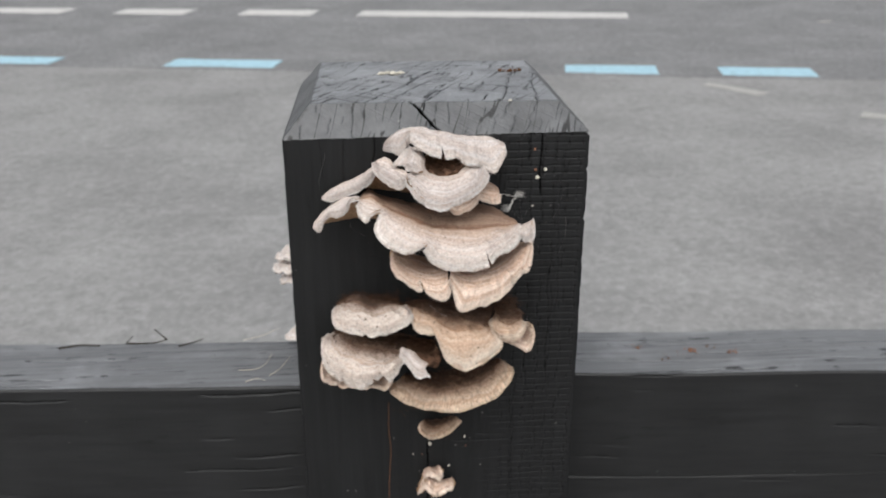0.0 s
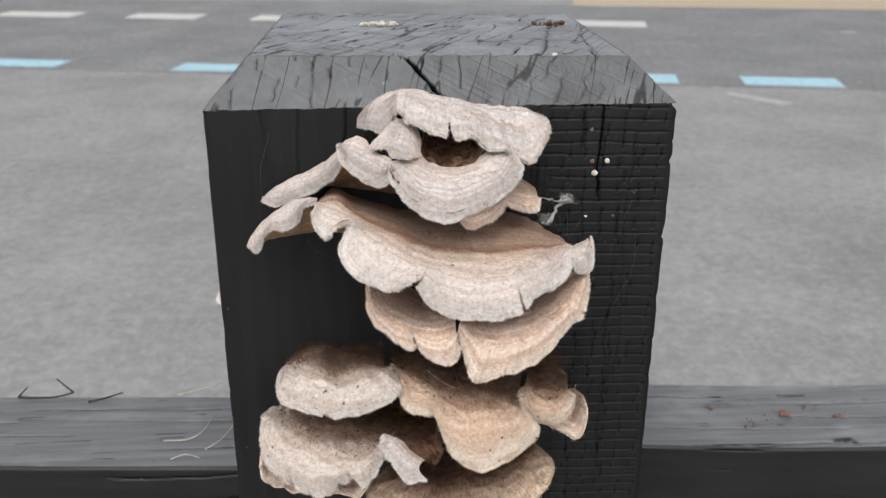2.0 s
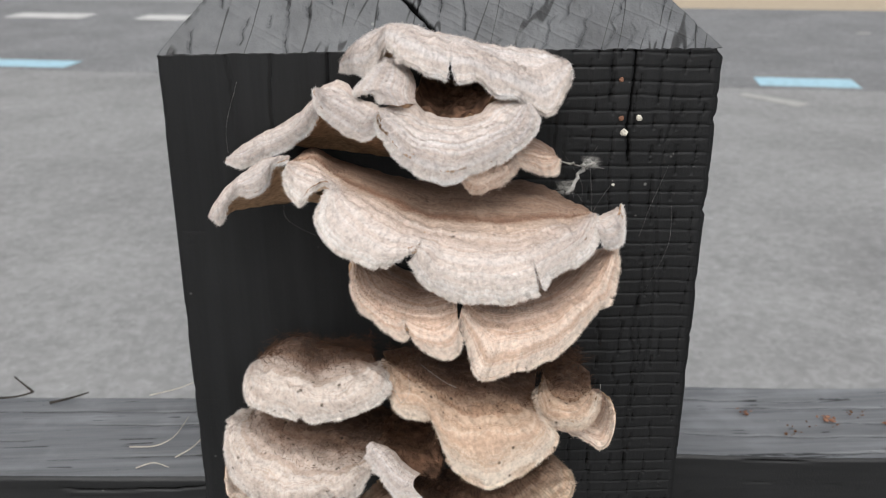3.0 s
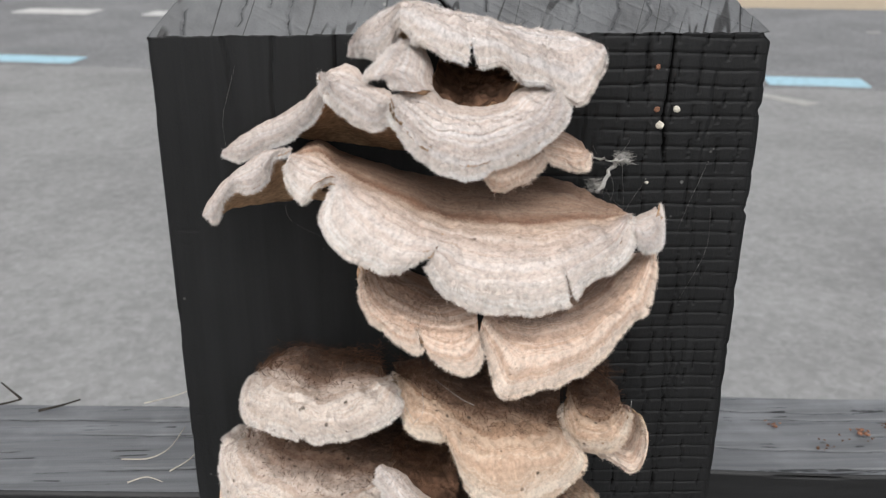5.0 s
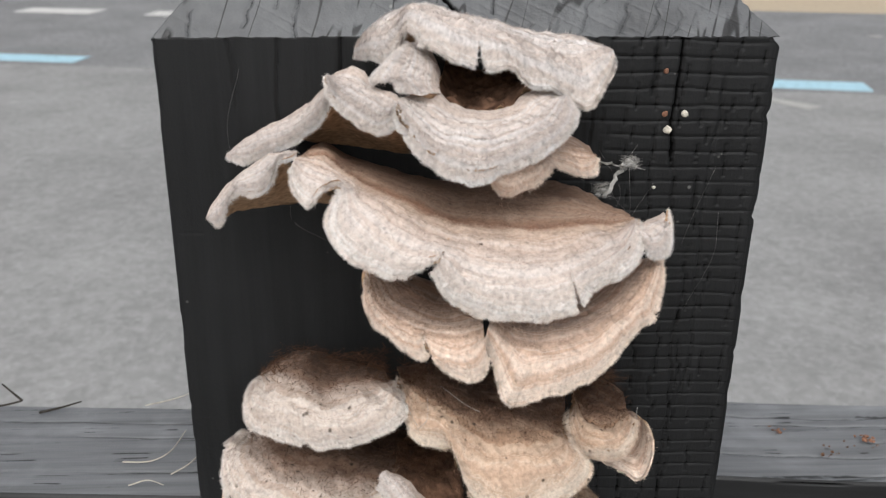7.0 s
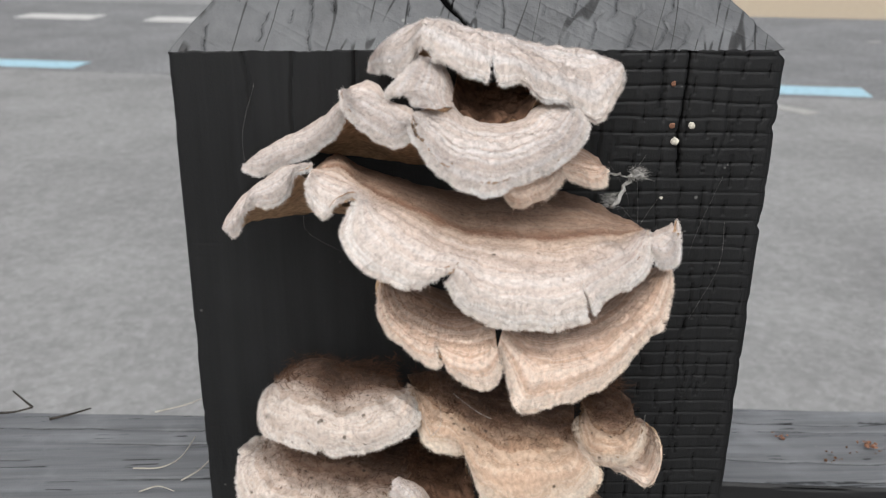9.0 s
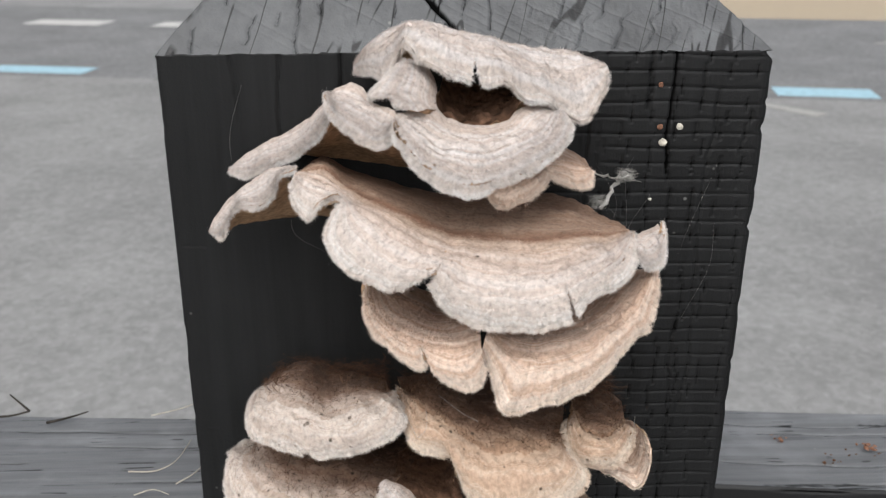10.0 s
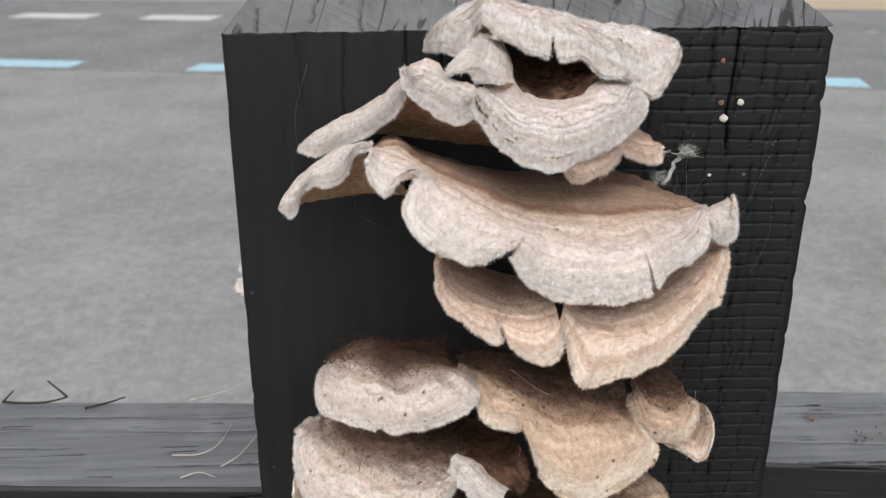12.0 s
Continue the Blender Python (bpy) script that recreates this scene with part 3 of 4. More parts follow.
fence_rail(-W - 0.0005, -1.6, 0.043, 0.100, 0.64, 0.841, 101, "black-stained timber fence rail with weathered, sky-lightened grey top and long splits", -0.16)
fence_rail(W - 0.0025, 1.6, 0.073, 0.133, 0.736, 0.816, 131, "black-stained timber fence rail, cracked, with leaf crumbs on top", 0.2)
fence_rail(W - 0.0035, 1.6, 0.074, 0.132, 0.60, 0.7345, 151, "black-stained lower fence rail with pale scratches", 0.2)


# ---- bracket fungi ----
def clump(label, x, z, grp=""):
    """A thing: an Empty on the post's face."""
    ob = new("bracket_fungus")
    ob.location = (x * MM, 0.0, TOP + z * MM)
    return tagged(ob, label, "bracket fungus", group=grp or "bracket fungi on the post")


def lobe(thing, rim, root, skin, dome=3.0, thick=2.6, notches=(), ridges=5, ridge=0.28, peak=0.55, hairs=5000, wave=0.7, seed=1, mid=None, lip=0.0, hair_len=0.95, root_thick=0.0, lumpy=1.0, scallop=(0.0, 8.0), scruff=0, label=""):
    """One shelf. rim: knots (x, reach, z) of its free edge in mm; root: knots (x, z) where it grows from the wood, or (x, reach, z) off the wood; dome: how far the
    skin swells between them; mid: knots (x, reach, z) of a line halfway between root and rim; notches: (knot of the rim, half width in mm, depth 0..1); lip: downward roll of the edge."""
    ns, nu = 210, 56
    m = spline(rim, ns)
    m = np.stack([m[:, 0], -m[:, 1], m[:, 2]], 1)
    if len(root[0]) == 3:
        b = spline([(x, -r, z) for x, r, z in root], ns)
    else:
        b = spline([(x, 1.5, z) for x, z in root], ns)
    s = np.linspace(0, 1, ns)
    arc = np.r_[0, np.cumsum(np.linalg.norm(np.diff(m, axis=0), axis=1))]
    # ragged, gently scalloped edge
    jag = 0.55 * fractal(arc * 0.2, arc * 0 + seed, seed, 3) + 0.22 * fractal(arc * 1.3, arc * 0 + seed, seed + 4, 3)
    out = m - b
    out /= np.linalg.norm(out, axis=1)[:, None]
    beat = arc / scallop[1] + 0.5 * value_noise(arc * 0.07, arc * 0 + 7, seed + 21)
    jag = jag + scallop[0] / max(wave, 0.1) * (np.abs(np.sin(np.pi * beat)) ** 0.6 - 0.6)
    m = m + out * jag[:, None] * wave
    m[:, 2] += 0.5 * scallop[0] * np.cos(2 * np.pi * beat)
    cutback = np.zeros(ns)
    knots = np.array([(x, -r, z) for x, r, z in rim], float)
    for c, w, d in notches:
        c, w = s[np.argmin(np.linalg.norm(m - knots[c], axis=1))], w / arc[-1]
        cutback = np.maximum(cutback, d * np.clip(1 - np.abs(s - c + 0.004 * fractal(s * 90, s * 0, seed)) / w, 0, 1) ** 0.8)
    u = np.linspace(0, 1, nu) ** 0.85
    uu = u[:, None] * (1 - cutback[None, :] * u[:, None] ** 3)      # 0 root .. 1 rim
    hump = smooth(0.0, peak, uu) * (1 - uu ** 5)
    p = b[None] + (m - b)[None] * uu[..., None]
    if mid is not None:
        # the skin runs through a middle line on its way from the root to the rim
        c = spline([(x, -r, z) for x, r, z in mid], ns)
        p += (4 * uu * (1 - uu))[..., None] * (c - 0.5 * (b + m))[None]
    lift = dome * hump
    curl = lip * smooth(0.8, 1.0, uu)
    wav = 1.1 * wave * fractal(arc[None] * 0.12 + 0 * uu, uu * 1.5, seed + 8, 2) * uu ** 1.5
    ring = ridges * (uu + 0.35 * uu ** 2) + 0.35 * value_noise(arc[None] * 0.09 + 0 * uu, uu * 2.5, seed + 6)
    # mask of the grooves, where the skin colour gets its painted shade
    furrow = (1 - np.abs(np.sin(np.pi * ring)) ** 0.7) * smooth(0.3, 0.5, uu) * (1 - smooth(0.93, 0.97, uu)) * (0.65 + 0.35 * value_noise(ring * 0.9, arc[None] * 0.05 + 0 * uu, seed + 7))
    zone = 1.8 * ridge * (np.abs(np.sin(np.pi * ring)) ** 0.7 - 0.6) * smooth(0.15, 0.45, uu) * (0.6 + 0.8 * value_noise(ring * 0.9, arc[None] * 0.05 + 0 * uu, seed + 7)) * (1 - smooth(0.96, 1.0, uu))
    lump = 0.55 * fractal(p[..., 0] * 0.13, (p[..., 1] + p[..., 2]) * 0.13, seed + 2, 2) + 0.32 * fractal(p[..., 0] * 0.42, (p[..., 1] + p[..., 2]) * 0.42, seed + 5, 4)
    lump += 0.28 * fractal(arc[None] * 0.33 + 0 * uu, uu * 1.2, seed + 12, 3) * smooth(0.2, 0.8, uu)
    lump += scallop[0] * 0.45 * (np.abs(np.sin(np.pi * beat)) ** 0.6 - 0.6)[None] * uu ** 3
    rise = lift + wav + zone + lump * lumpy - curl
    p[..., 2] += rise * 0.92
    p[..., 1] -= rise * 0.38 * smooth(0.0, 0.5, uu)
    p[..., 1] = np.minimum(p[..., 1], 1.5)
    # the flesh thins out towards the rim
    edge = thick * 0.4
    th = edge + (thick - edge) * (1 - uu ** 1.5) + root_thick * (1 - uu) ** 1.1
    th = th * (0.12 + 0.88 * smooth(0, 0.05, s) * (1 - smooth(0.95, 1, s)) * (1 - smooth(0.0, 0.1, cutback)))[None]
    p[..., 2] += 0.6 * edge * uu
    across = np.cross(np.gradient(p, axis=1), np.gradient(p, axis=0))
    across /= np.linalg.norm(across, axis=2)[..., None] + 1e-9
    across *= np.where(np.median(across[..., 2] - across[..., 1]) < 0, -1.0, 1.0)
    top, low = p.copy(), p - across * th[..., None]
    low[..., 1] = np.minimum(low[..., 1], 1.6)
    out = p[-1] - p[-3]
    out /= np.linalg.norm(out, axis=1)[:, None] + 1e-9
    # the rim is a half round
    axis, half = 0.5 * (top[-1] + low[-1]), 0.5 * (top[-1] - low[-1])
    bulge = out * (0.45 * edge)
    rolled = [axis + half * math.cos(a) + bulge * math.sin(a) for a in (0.5, 1.0, 1.5, 2.0)]
    nr = len(rolled)
    grid = np.concatenate([top] + [q[None] for q in rolled])
    uv = np.stack(np.broadcast_arrays(np.concatenate([uu, np.ones((nr, ns))]), (arc / 45.0)[None] * np.ones((nu + nr, 1))), -1)
    world = lambda a: a.reshape(-1, 3) * MM + np.array([0, 0, TOP]) - np.array(thing.location)
    cap = mesh_object("lobe", world(grid), grid_faces(nu + nr, ns), skin, thing, uv.reshape(-1, 2), label=label)
    at = cap.data.attributes.new("furrow", "FLOAT", "POINT")
    at.data.foreach_set("value", np.concatenate([furrow, np.zeros((nr, ns))]).astype(np.float32).ravel())
    under = np.concatenate([rolled[-1][None], (axis + half * math.cos(2.6) + bulge * math.sin(2.6))[None], low[::-1]])
    under = under[np.r_[0:4, 4:nu + 1:3, nu + 1]][:, np.r_[0:ns - 1:2, ns - 1]]
    mesh_object("pore_surface", world(under), grid_faces(*under.shape[:2]), pores, cap, label="tan underside with fine pores")
    # short felted hairs on the skin and edge
    rng = np.random.default_rng(seed + 900)
    hairs = int(hairs * 4.5)
    iu = np.clip((rng.random(hairs) ** 0.6 * (nu + 1.99)).astype(int), 2, nu + 1)
    iu[: hairs // 3] = nu
    js = rng.integers(1, ns - 2, hairs)
    fs = rng.random(hairs)[:, None]
    base = grid[iu, js] * (1 - fs) + grid[iu, js + 1] * fs
    inner = grid[np.maximum(iu - 2, 0), js]
    grow = base - inner
    grow /= np.linalg.norm(grow, axis=1)[:, None] + 1e-9
    side = grid[iu, js + 1] - grid[iu, js]
    side /= np.linalg.norm(side, axis=1)[:, None] + 1e-9
    nor = np.cross(side, grow)
    nor *= np.sign(nor[:, 2] - nor[:, 1])[:, None]
    way = grow * rng.uniform(0.35, 1.0, (hairs, 1)) + nor * rng.uniform(0.25, 0.9, (hairs, 1)) + rng.normal(0, 0.32, (hairs, 3))
    way /= np.linalg.norm(way, axis=1)[:, None]
    ln = hair_len * rng.uniform(0.4, 1.45, (hairs, 1)) * (0.5 + 0.5 * (iu / nu)[:, None])
    tip = base + way * ln
    tip[:, 2] -= 0.12 * ln[:, 0]
    wide = side * rng.uniform(0.03, 0.075, (hairs, 1))
    tri = np.stack([base - wide - nor * 0.05, base + wide - nor * 0.05, tip], 1)
    huv = np.repeat(uv[iu, js][:, None], 3, 1)
    huv[..., 0] = np.clip(huv[..., 0] + 0.02, 0, 1.0)
    fuzz = mesh_object("hairs", world(tri), np.arange(hairs * 3).reshape(-1, 3), skin, cap, huv.reshape(-1, 2), label="short pale felt of hairs")
    tagged(fuzz, kind="stuff")
    if scruff:
        # dark matted fibres over the root
        q = rng.random((scruff, 3))
        iu, js = (nu * (0.08 + 0.42 * q[:, 0])).astype(int), (2 + (ns - 5) * q[:, 1]).astype(int)
        a = grid[iu, js]
        d = rng.normal(0, 0.6, (scruff, 3)) + across[iu, js] * 0.5 + np.array([0, -0.3, 0.1])
        d /= np.linalg.norm(d, axis=1)[:, None]
        e = a + d * (0.5 + 1.3 * q[:, 2:])
        t = e + (d * 0.5 + rng.normal(0, 0.55, (scruff, 3))) * (0.3 + 0.9 * q[:, 2:])
        w = np.cross(d, rng.normal(0, 1, (scruff, 3)))
        w *= 0.05 / (np.linalg.norm(w, axis=1)[:, None] + 1e-9)
        v = np.stack([a - w, a + w, e + w, e - w, t], 1)
        k = np.arange(scruff)[:, None] * 5
        f = [tuple(x) for x in np.hstack([k, k + 1, k + 2, k + 3])] + [tuple(x) for x in np.hstack([k + 3, k + 2, k + 4])]
        fur = mesh_object("root_mat", world(v), f, tissue, cap, smooth=False, label="dark brown matted root fibres")
        tagged(fur, kind="stuff")
    return cap


def flesh(thing, front, back, seed):
    """The bare tan underside between a curled rim (front) and the wood (back): knots (x, reach, z) in mm."""
    ns, nu = 120, 24
    a, b = (spline([(x, -r, z) for x, r, z in k], ns) for k in (front, back))
    u = np.linspace(0, 1, nu)[:, None]
    p = a[None] * (1 - u[..., None]) + b[None] * u[..., None]
    p[..., 2] += 3.0 * (u * (1 - u)) + 0.3 * fractal(p[..., 0] * 0.4, p[..., 1] * 0.4, seed, 3)
    over = p + np.array([0, 0.2, 0.9])
    grid = np.concatenate([p, over[::-1]])
    v = grid.reshape(-1, 3) * MM + np.array([0, 0, TOP]) - np.array(thing.location)
    return mesh_object("pore_surface", v, grid_faces(2 * nu, ns), pores, thing, label="bare tan underside with fine pores")


crown = clump("white felted bracket fungus with rolled lip at the post top", 0, -2)
lobe(crown, [(-26.5, 13, -2.4), (-23.2, 19, -0.6), (-18.7, 25, -0.4), (-16.2, 28, 3.7), (-14.7, 30, 7.2), (-12.6, 31, 5.6), (-11.2, 32, 3.1), (-5.6, 33, 1.2), (0.3, 33, -0.2), (6.9, 32, -1.8), (12.0, 30, -5.1), (17.2, 28, -6.3), (20.8, 26, -9.2), (25.2, 24, -10.4), (28.5, 22, -7.0), (30.6, 20, -2.3)],
     [(-24.0, 1, -2.1), (-15.1, -1, -0.0), (-4.1, -1, 0.1), (9.7, -1, -0.7), (23.6, -1, -2.6), (29.8, 0, -4.9)], skin_white, mid=[(-26.0, 11, -0.2), (-21.5, 16, 5.1), (-15.9, 20, 8.7), (-10.6, 23, 10.3), (-5.2, 24, 8.7), (2.1, 24, 6.9), (9.7, 22, 3.9), (17.6, 19, 2.2), (24.5, 16, 1.1), (30.2, 13, -0.9)],
     dome=0.0, thick=2.6, notches=((8, 1.0, 0.2),), ridges=5, hairs=9000, seed=1, lip=0.6, lumpy=1.1, scallop=(0.35, 9.5))
lobe(crown, [(-14.7, 27, 3.0), (-17.4, 31, 0.2), (-21.5, 34, -3.9), (-17.4, 36, -3.0), (-15.6, 40, -5.3)],
     [(-9.5, 23, 1.4), (-7.8, 27, -2.6), (-8.1, 32, -4.5), (-7.8, 35, -5.8)], skin_white, mid=[(-12.4, 29, 3.3), (-12.9, 34, 0.3), (-13.9, 38, -1.8), (-11.9, 42, -5.0)],
     dome=0.0, thick=1.6, ridges=2, hairs=4000, seed=2, lumpy=0.8, ridge=0.1, wave=0.4)
bowl = clump("white bowl-shaped bracket fungus with a drooping pointed wing", -10, -18)
lobe(bowl, [(-17.1, 40, -7.6), (-16.1, 42, -10.8), (-13.2, 44, -14.6), (-9.6, 45, -17.9), (-5.1, 46, -19.7), (0.1, 46, -20.7), (3.6, 45, -19.1), (8.0, 44, -18.3), (13.0, 41, -16.6), (17.7, 37, -13.5), (20.6, 32, -10.4), (20.0, 26, -8.5)],
     [(-15.7, 38, -6.4), (-9.0, 35, -5.3), (-5.6, 33, -8.3), (0.4, 32, -9.8), (6.7, 30, -9.4), (10.6, 27, -7.0), (16.9, 22, -7.2)], skin_white, mid=[(-16.5, 41, -6.5), (-12.3, 43, -9.1), (-6.7, 44, -12.4), (0.2, 44, -13.7), (7.4, 41, -12.9), (13.1, 37, -10.6), (18.4, 28, -8.5)],
     dome=0.0, thick=2.4, ridges=6, hairs=9000, seed=3, ridge=0.45, lip=0.6, lumpy=0.9)
lobe(bowl, [(-31.5, 30, -4.1), (-29.9, 33, -8.0), (-26.4, 36, -10.6), (-22.9, 38, -12.3), (-19.3, 39, -12.7), (-17.1, 40, -10.4), (-16.8, 40, -7.7)],
     [(-30.5, 28, -3.1), (-28.0, 26, -2.5), (-24.2, 27, -2.9), (-21.7, 30, -5.1), (-18.1, 35, -5.4), (-15.9, 39, -6.2)], skin_white, mid=[(-30.9, 31, -3.6), (-27.5, 33, -5.0), (-23.3, 35.5, -6.3), (-19.6, 38, -7.6), (-16.8, 40.5, -7.4)],
     dome=0.0, thick=1.6, ridges=4, hairs=4000, seed=4, lumpy=0.9, scallop=(0.3, 8.0), ridge=0.4)
lobe(bowl, [(-56.5, 15, -24.7), (-52.4, 17, -25.3), (-47.2, 20, -22.7), (-41.5, 23, -19.7), (-36.8, 26, -16.1), (-33.0, 29, -11.9), (-30.5, 31, -7.6)],
     [(-56.2, 13, -24.1), (-50.8, 14, -19.6), (-43.9, 17, -15.4), (-36.6, 22, -10.3), (-31.4, 28, -5.5)], skin_white, mid=[(-56.3, 15, -24.1), (-50.0, 17.5, -20.8), (-42.7, 21.5, -16.8), (-35.6, 26.5, -11.8), (-30.7, 31, -6.1)],
     dome=0.0, thick=1.1, ridges=2, hairs=3500, seed=5, lumpy=1.0, ridge=0.3)
flesh(bowl, [(-52.5, 16.5, -25.3), (-47.3, 19.5, -22.9), (-41.6, 22.5, -19.8), (-36.9, 25.5, -16.3), (-33.1, 28, -12.4), (-30.4, 30.5, -8.2), (-26.5, 35, -10.8), (-22.3, 37, -12.5), (-17.1, 39, -11.5), (-13.2, 43, -14.9)],
      [(-51.3, 12, -26.2), (-45.3, 5, -24.3), (-40.9, 1, -24.5), (-32.6, 0, -25.8), (-24.2, -1, -27.4), (-15.7, -1, -28.7), (-5.6, -1, -30.0)], 51)
lobe(bowl, [(-9.0, 34, -5.7), (-5.6, 32, -8.7), (0.5, 31, -10.3), (6.8, 29, -9.8), (10.8, 26, -7.4), (17.1, 21, -7.7)],
     [(-5.5, -4.9), (2.8, -7.3), (9.7, -6.7), (18.0, -6.1)], torn_tissue, mid=[(-6.9, 18, -5.8), (-3.5, 14, -9.2), (1.9, 12, -10.8), (8.5, 12, -9.5), (13.8, 12, -7.2)],
     dome=0.0, thick=2, ridges=4, hairs=300, seed=6, wave=1.0, lumpy=2.2)
bud = clump("small cream bracket fungus tucked below the white bowl", 20, -27)
lobe(bud, [(14.8, 26, -22.3), (18.1, 27, -23.3), (22.8, 26, -24.7), (26.9, 24, -26.3), (28.0, 21, -24.0)],
     [(16.3, 18, -19.5), (21.5, 4, -21.8), (26.2, 2, -23.8), (29.2, 10, -25.0)], skin_tan, mid=[(15.1, 25, -20.3), (19.2, 23, -20.9), (23.6, 21, -22.5), (27.9, 20, -23.7)],
     dome=0.0, thick=1.2, ridges=4, hairs=1200, seed=7, lumpy=1.0)
button = clump("small rounded cream bracket fungus hanging under the bowl", 12, -28)
lobe(button, [(1.5, 38, -21.3), (3.1, 37, -25.9), (6.9, 36, -27.8), (11.9, 34, -27.0), (15.6, 31, -24.2), (17.4, 25, -22.8)],
     [(8.2, -28.6), (20.9, -28.4)], skin_tan, mid=[(2.7, 38, -20.6), (6.2, 37.5, -21.2), (11.2, 34, -21.0), (15.7, 28, -21.3)],
     dome=0.0, thick=1.2, ridges=5, hairs=1500, seed=8)
fan = clump("broad zoned cream bracket fungus, brown centre, split rim", 0, -37)
lobe(fan, [(-39.4, 33, -21.8), (-38.6, 35, -26.0), (-36.1, 37, -28.0), (-33.8, 38, -26.9), (-32.2, 38, -24.4), (-29.9, 39, -22.9), (-28.9, 40, -25.3), (-31.3, 42, -30.4), (-29.1, 45, -35.0), (-22.7, 49, -38.3), (-16.1, 52, -39.0), (-10.7, 53, -37.1), (-7.2, 54, -41.8), (-1.6, 55, -44.5), (5.1, 56, -46.0), (13.0, 56, -45.9), (19.0, 55, -44.1), (22.1, 52, -42.2), (29.0, 47, -41.3), (33.0, 43, -39.1), (35.5, 38, -36.5), (36.3, 32, -34.9)],
     [(-38.1, 20, -22.2), (-34.3, 12, -22.0), (-26.6, 3, -28.7), (-10.1, -1, -34.9), (9.9, -1, -36.3), (24.6, 2, -35.7), (31.4, 12, -36.9), (35.9, 24, -35.8)], skin_zoned, mid=[(-38.6, 31, -21.4), (-35.5, 32, -20.9), (-31.3, 33, -21.5), (-23.9, 38, -25.8), (-14.4, 43, -29.3), (-3.9, 46, -33.1), (7.9, 46, -34.9), (17.8, 44, -35.2), (27.4, 38, -35.4), (35.5, 31, -35.2)],
     dome=0.0, thick=2.2, notches=((11, 1.4, 0.3), (16, 0.6, 0.24)), ridges=8, hairs=12000, seed=9, lip=0.5, ridge=0.45, lumpy=1.0)
lobe(fan, [(-61.2, 19, -38.8), (-58.6, 20, -39.1), (-56.0, 21.5, -33.7), (-52.9, 23, -30.2), (-48.9, 25, -29.9), (-44.9, 27, -27.0), (-42.8, 29, -22.2), (-38.3, 31, -19.9)],
     [(-61.8, 18, -38.2), (-60.1, 17, -34.9), (-55.9, 18, -30.1), (-50.0, 20, -25.5), (-44.0, 24, -21.4), (-38.4, 28, -19.3)], skin_white, mid=[(-61.3, 19.5, -38.2), (-58.1, 20.5, -34.8), (-53.1, 22.5, -28.7), (-47.3, 25, -25.4), (-42.8, 28, -21.2), (-38.2, 31, -19.1)],
     dome=0.0, thick=1.0, ridges=2, hairs=2500, seed=11, wave=0.6, lumpy=1.0, ridge=0.3)
flesh(fan, [(-58.7, 19.5, -39.0), (-56.1, 21, -34.1), (-52.3, 23.5, -30.6), (-48.2, 25.5, -29.5), (-44.6, 27, -26.9), (-42.2, 29, -22.2), (-38.8, 32, -23.4), (-36.4, 36.5, -27.6), (-33.0, 37, -26.0)],
      [(-58.6, 16, -39.5), (-56.3, 9, -40.0), (-50.3, 3, -41.1), (-42.0, 0, -40.9), (-34.9, -1, -41.7), (-30.6, -1, -42.4)], 52)
lobe(fan, [(35.9, 38, -38.5), (38.1, 38.5, -41.2), (41.4, 37, -41.2), (42.4, 35, -37.1), (42.2, 32, -32.2)],
     [(35.8, 33, -35.3), (39.3, 30, -35.0), (41.8, 30, -33.4)], skin_white, mid=[(35.5, 38, -36.5), (38.3, 38.5, -36.4), (41.5, 35, -33.8)],
     dome=0.0, thick=1.1, ridges=2, hairs=1500, seed=12)
shell = clump("tan zoned bracket fungus with a split scalloped edge", 8, -66)
lobe(shell, [(-24.2, 30, -46.9), (-24.6, 34, -52.3), (-22.1, 39, -56.1), (-17.2, 44, -58.9), (-14.1, 46, -60.2), (-11.7, 47, -59.7), (-10.5, 47, -58.0), (-9.1, 48, -60.4), (-6.1, 49, -62.7), (-2.0, 50, -63.5), (0.8, 51, -61.7), (1.5, 50, -58.2)],
     [(-18.9, -58.6), (-7.2, -63.6), (4.7, -67.1)], skin_tan, mid=[(-23.5, 23, -49.6), (-19.7, 32, -53.5), (-12.9, 38, -55.1), (-6.1, 41, -55.4), (1.1, 42, -54.0)],
     dome=0.0, thick=1.8, notches=((6, 1.2, 0.3),), ridges=8, hairs=5000, seed=13, peak=0.6, ridge=0.4)
lobe(shell, [(1.2, 49, -53.4), (3.3, 50, -59.6), (5.8, 51, -67.5), (11.4, 50, -68.3), (17.6, 49, -67.6), (25.4, 46, -65.1), (32.2, 42, -61.1), (36.9, 39, -56.8), (40.4, 37, -54.0), (41.8, 34, -47.9), (41.8, 30, -42.7)],
     [(7.8, -68.8), (22.8, -67.4), (38.6, -57.9)], skin_tan, mid=[(3.4, 39, -53.8), (10.2, 42, -56.0), (19.2, 41, -56.3), (28.8, 37, -53.9), (36.0, 32, -49.2), (40.4, 29, -45.2)],
     dome=0.0, thick=1.8, notches=((8, 0.6, 0.08),), ridges=7, hairs=6000, seed=14, peak=0.62, ridge=0.25, wave=1.0, lumpy=1.3, lip=0.6)
cushion = clump("dusty cream bracket fungus with a dark brown dirty top", -36, -90)
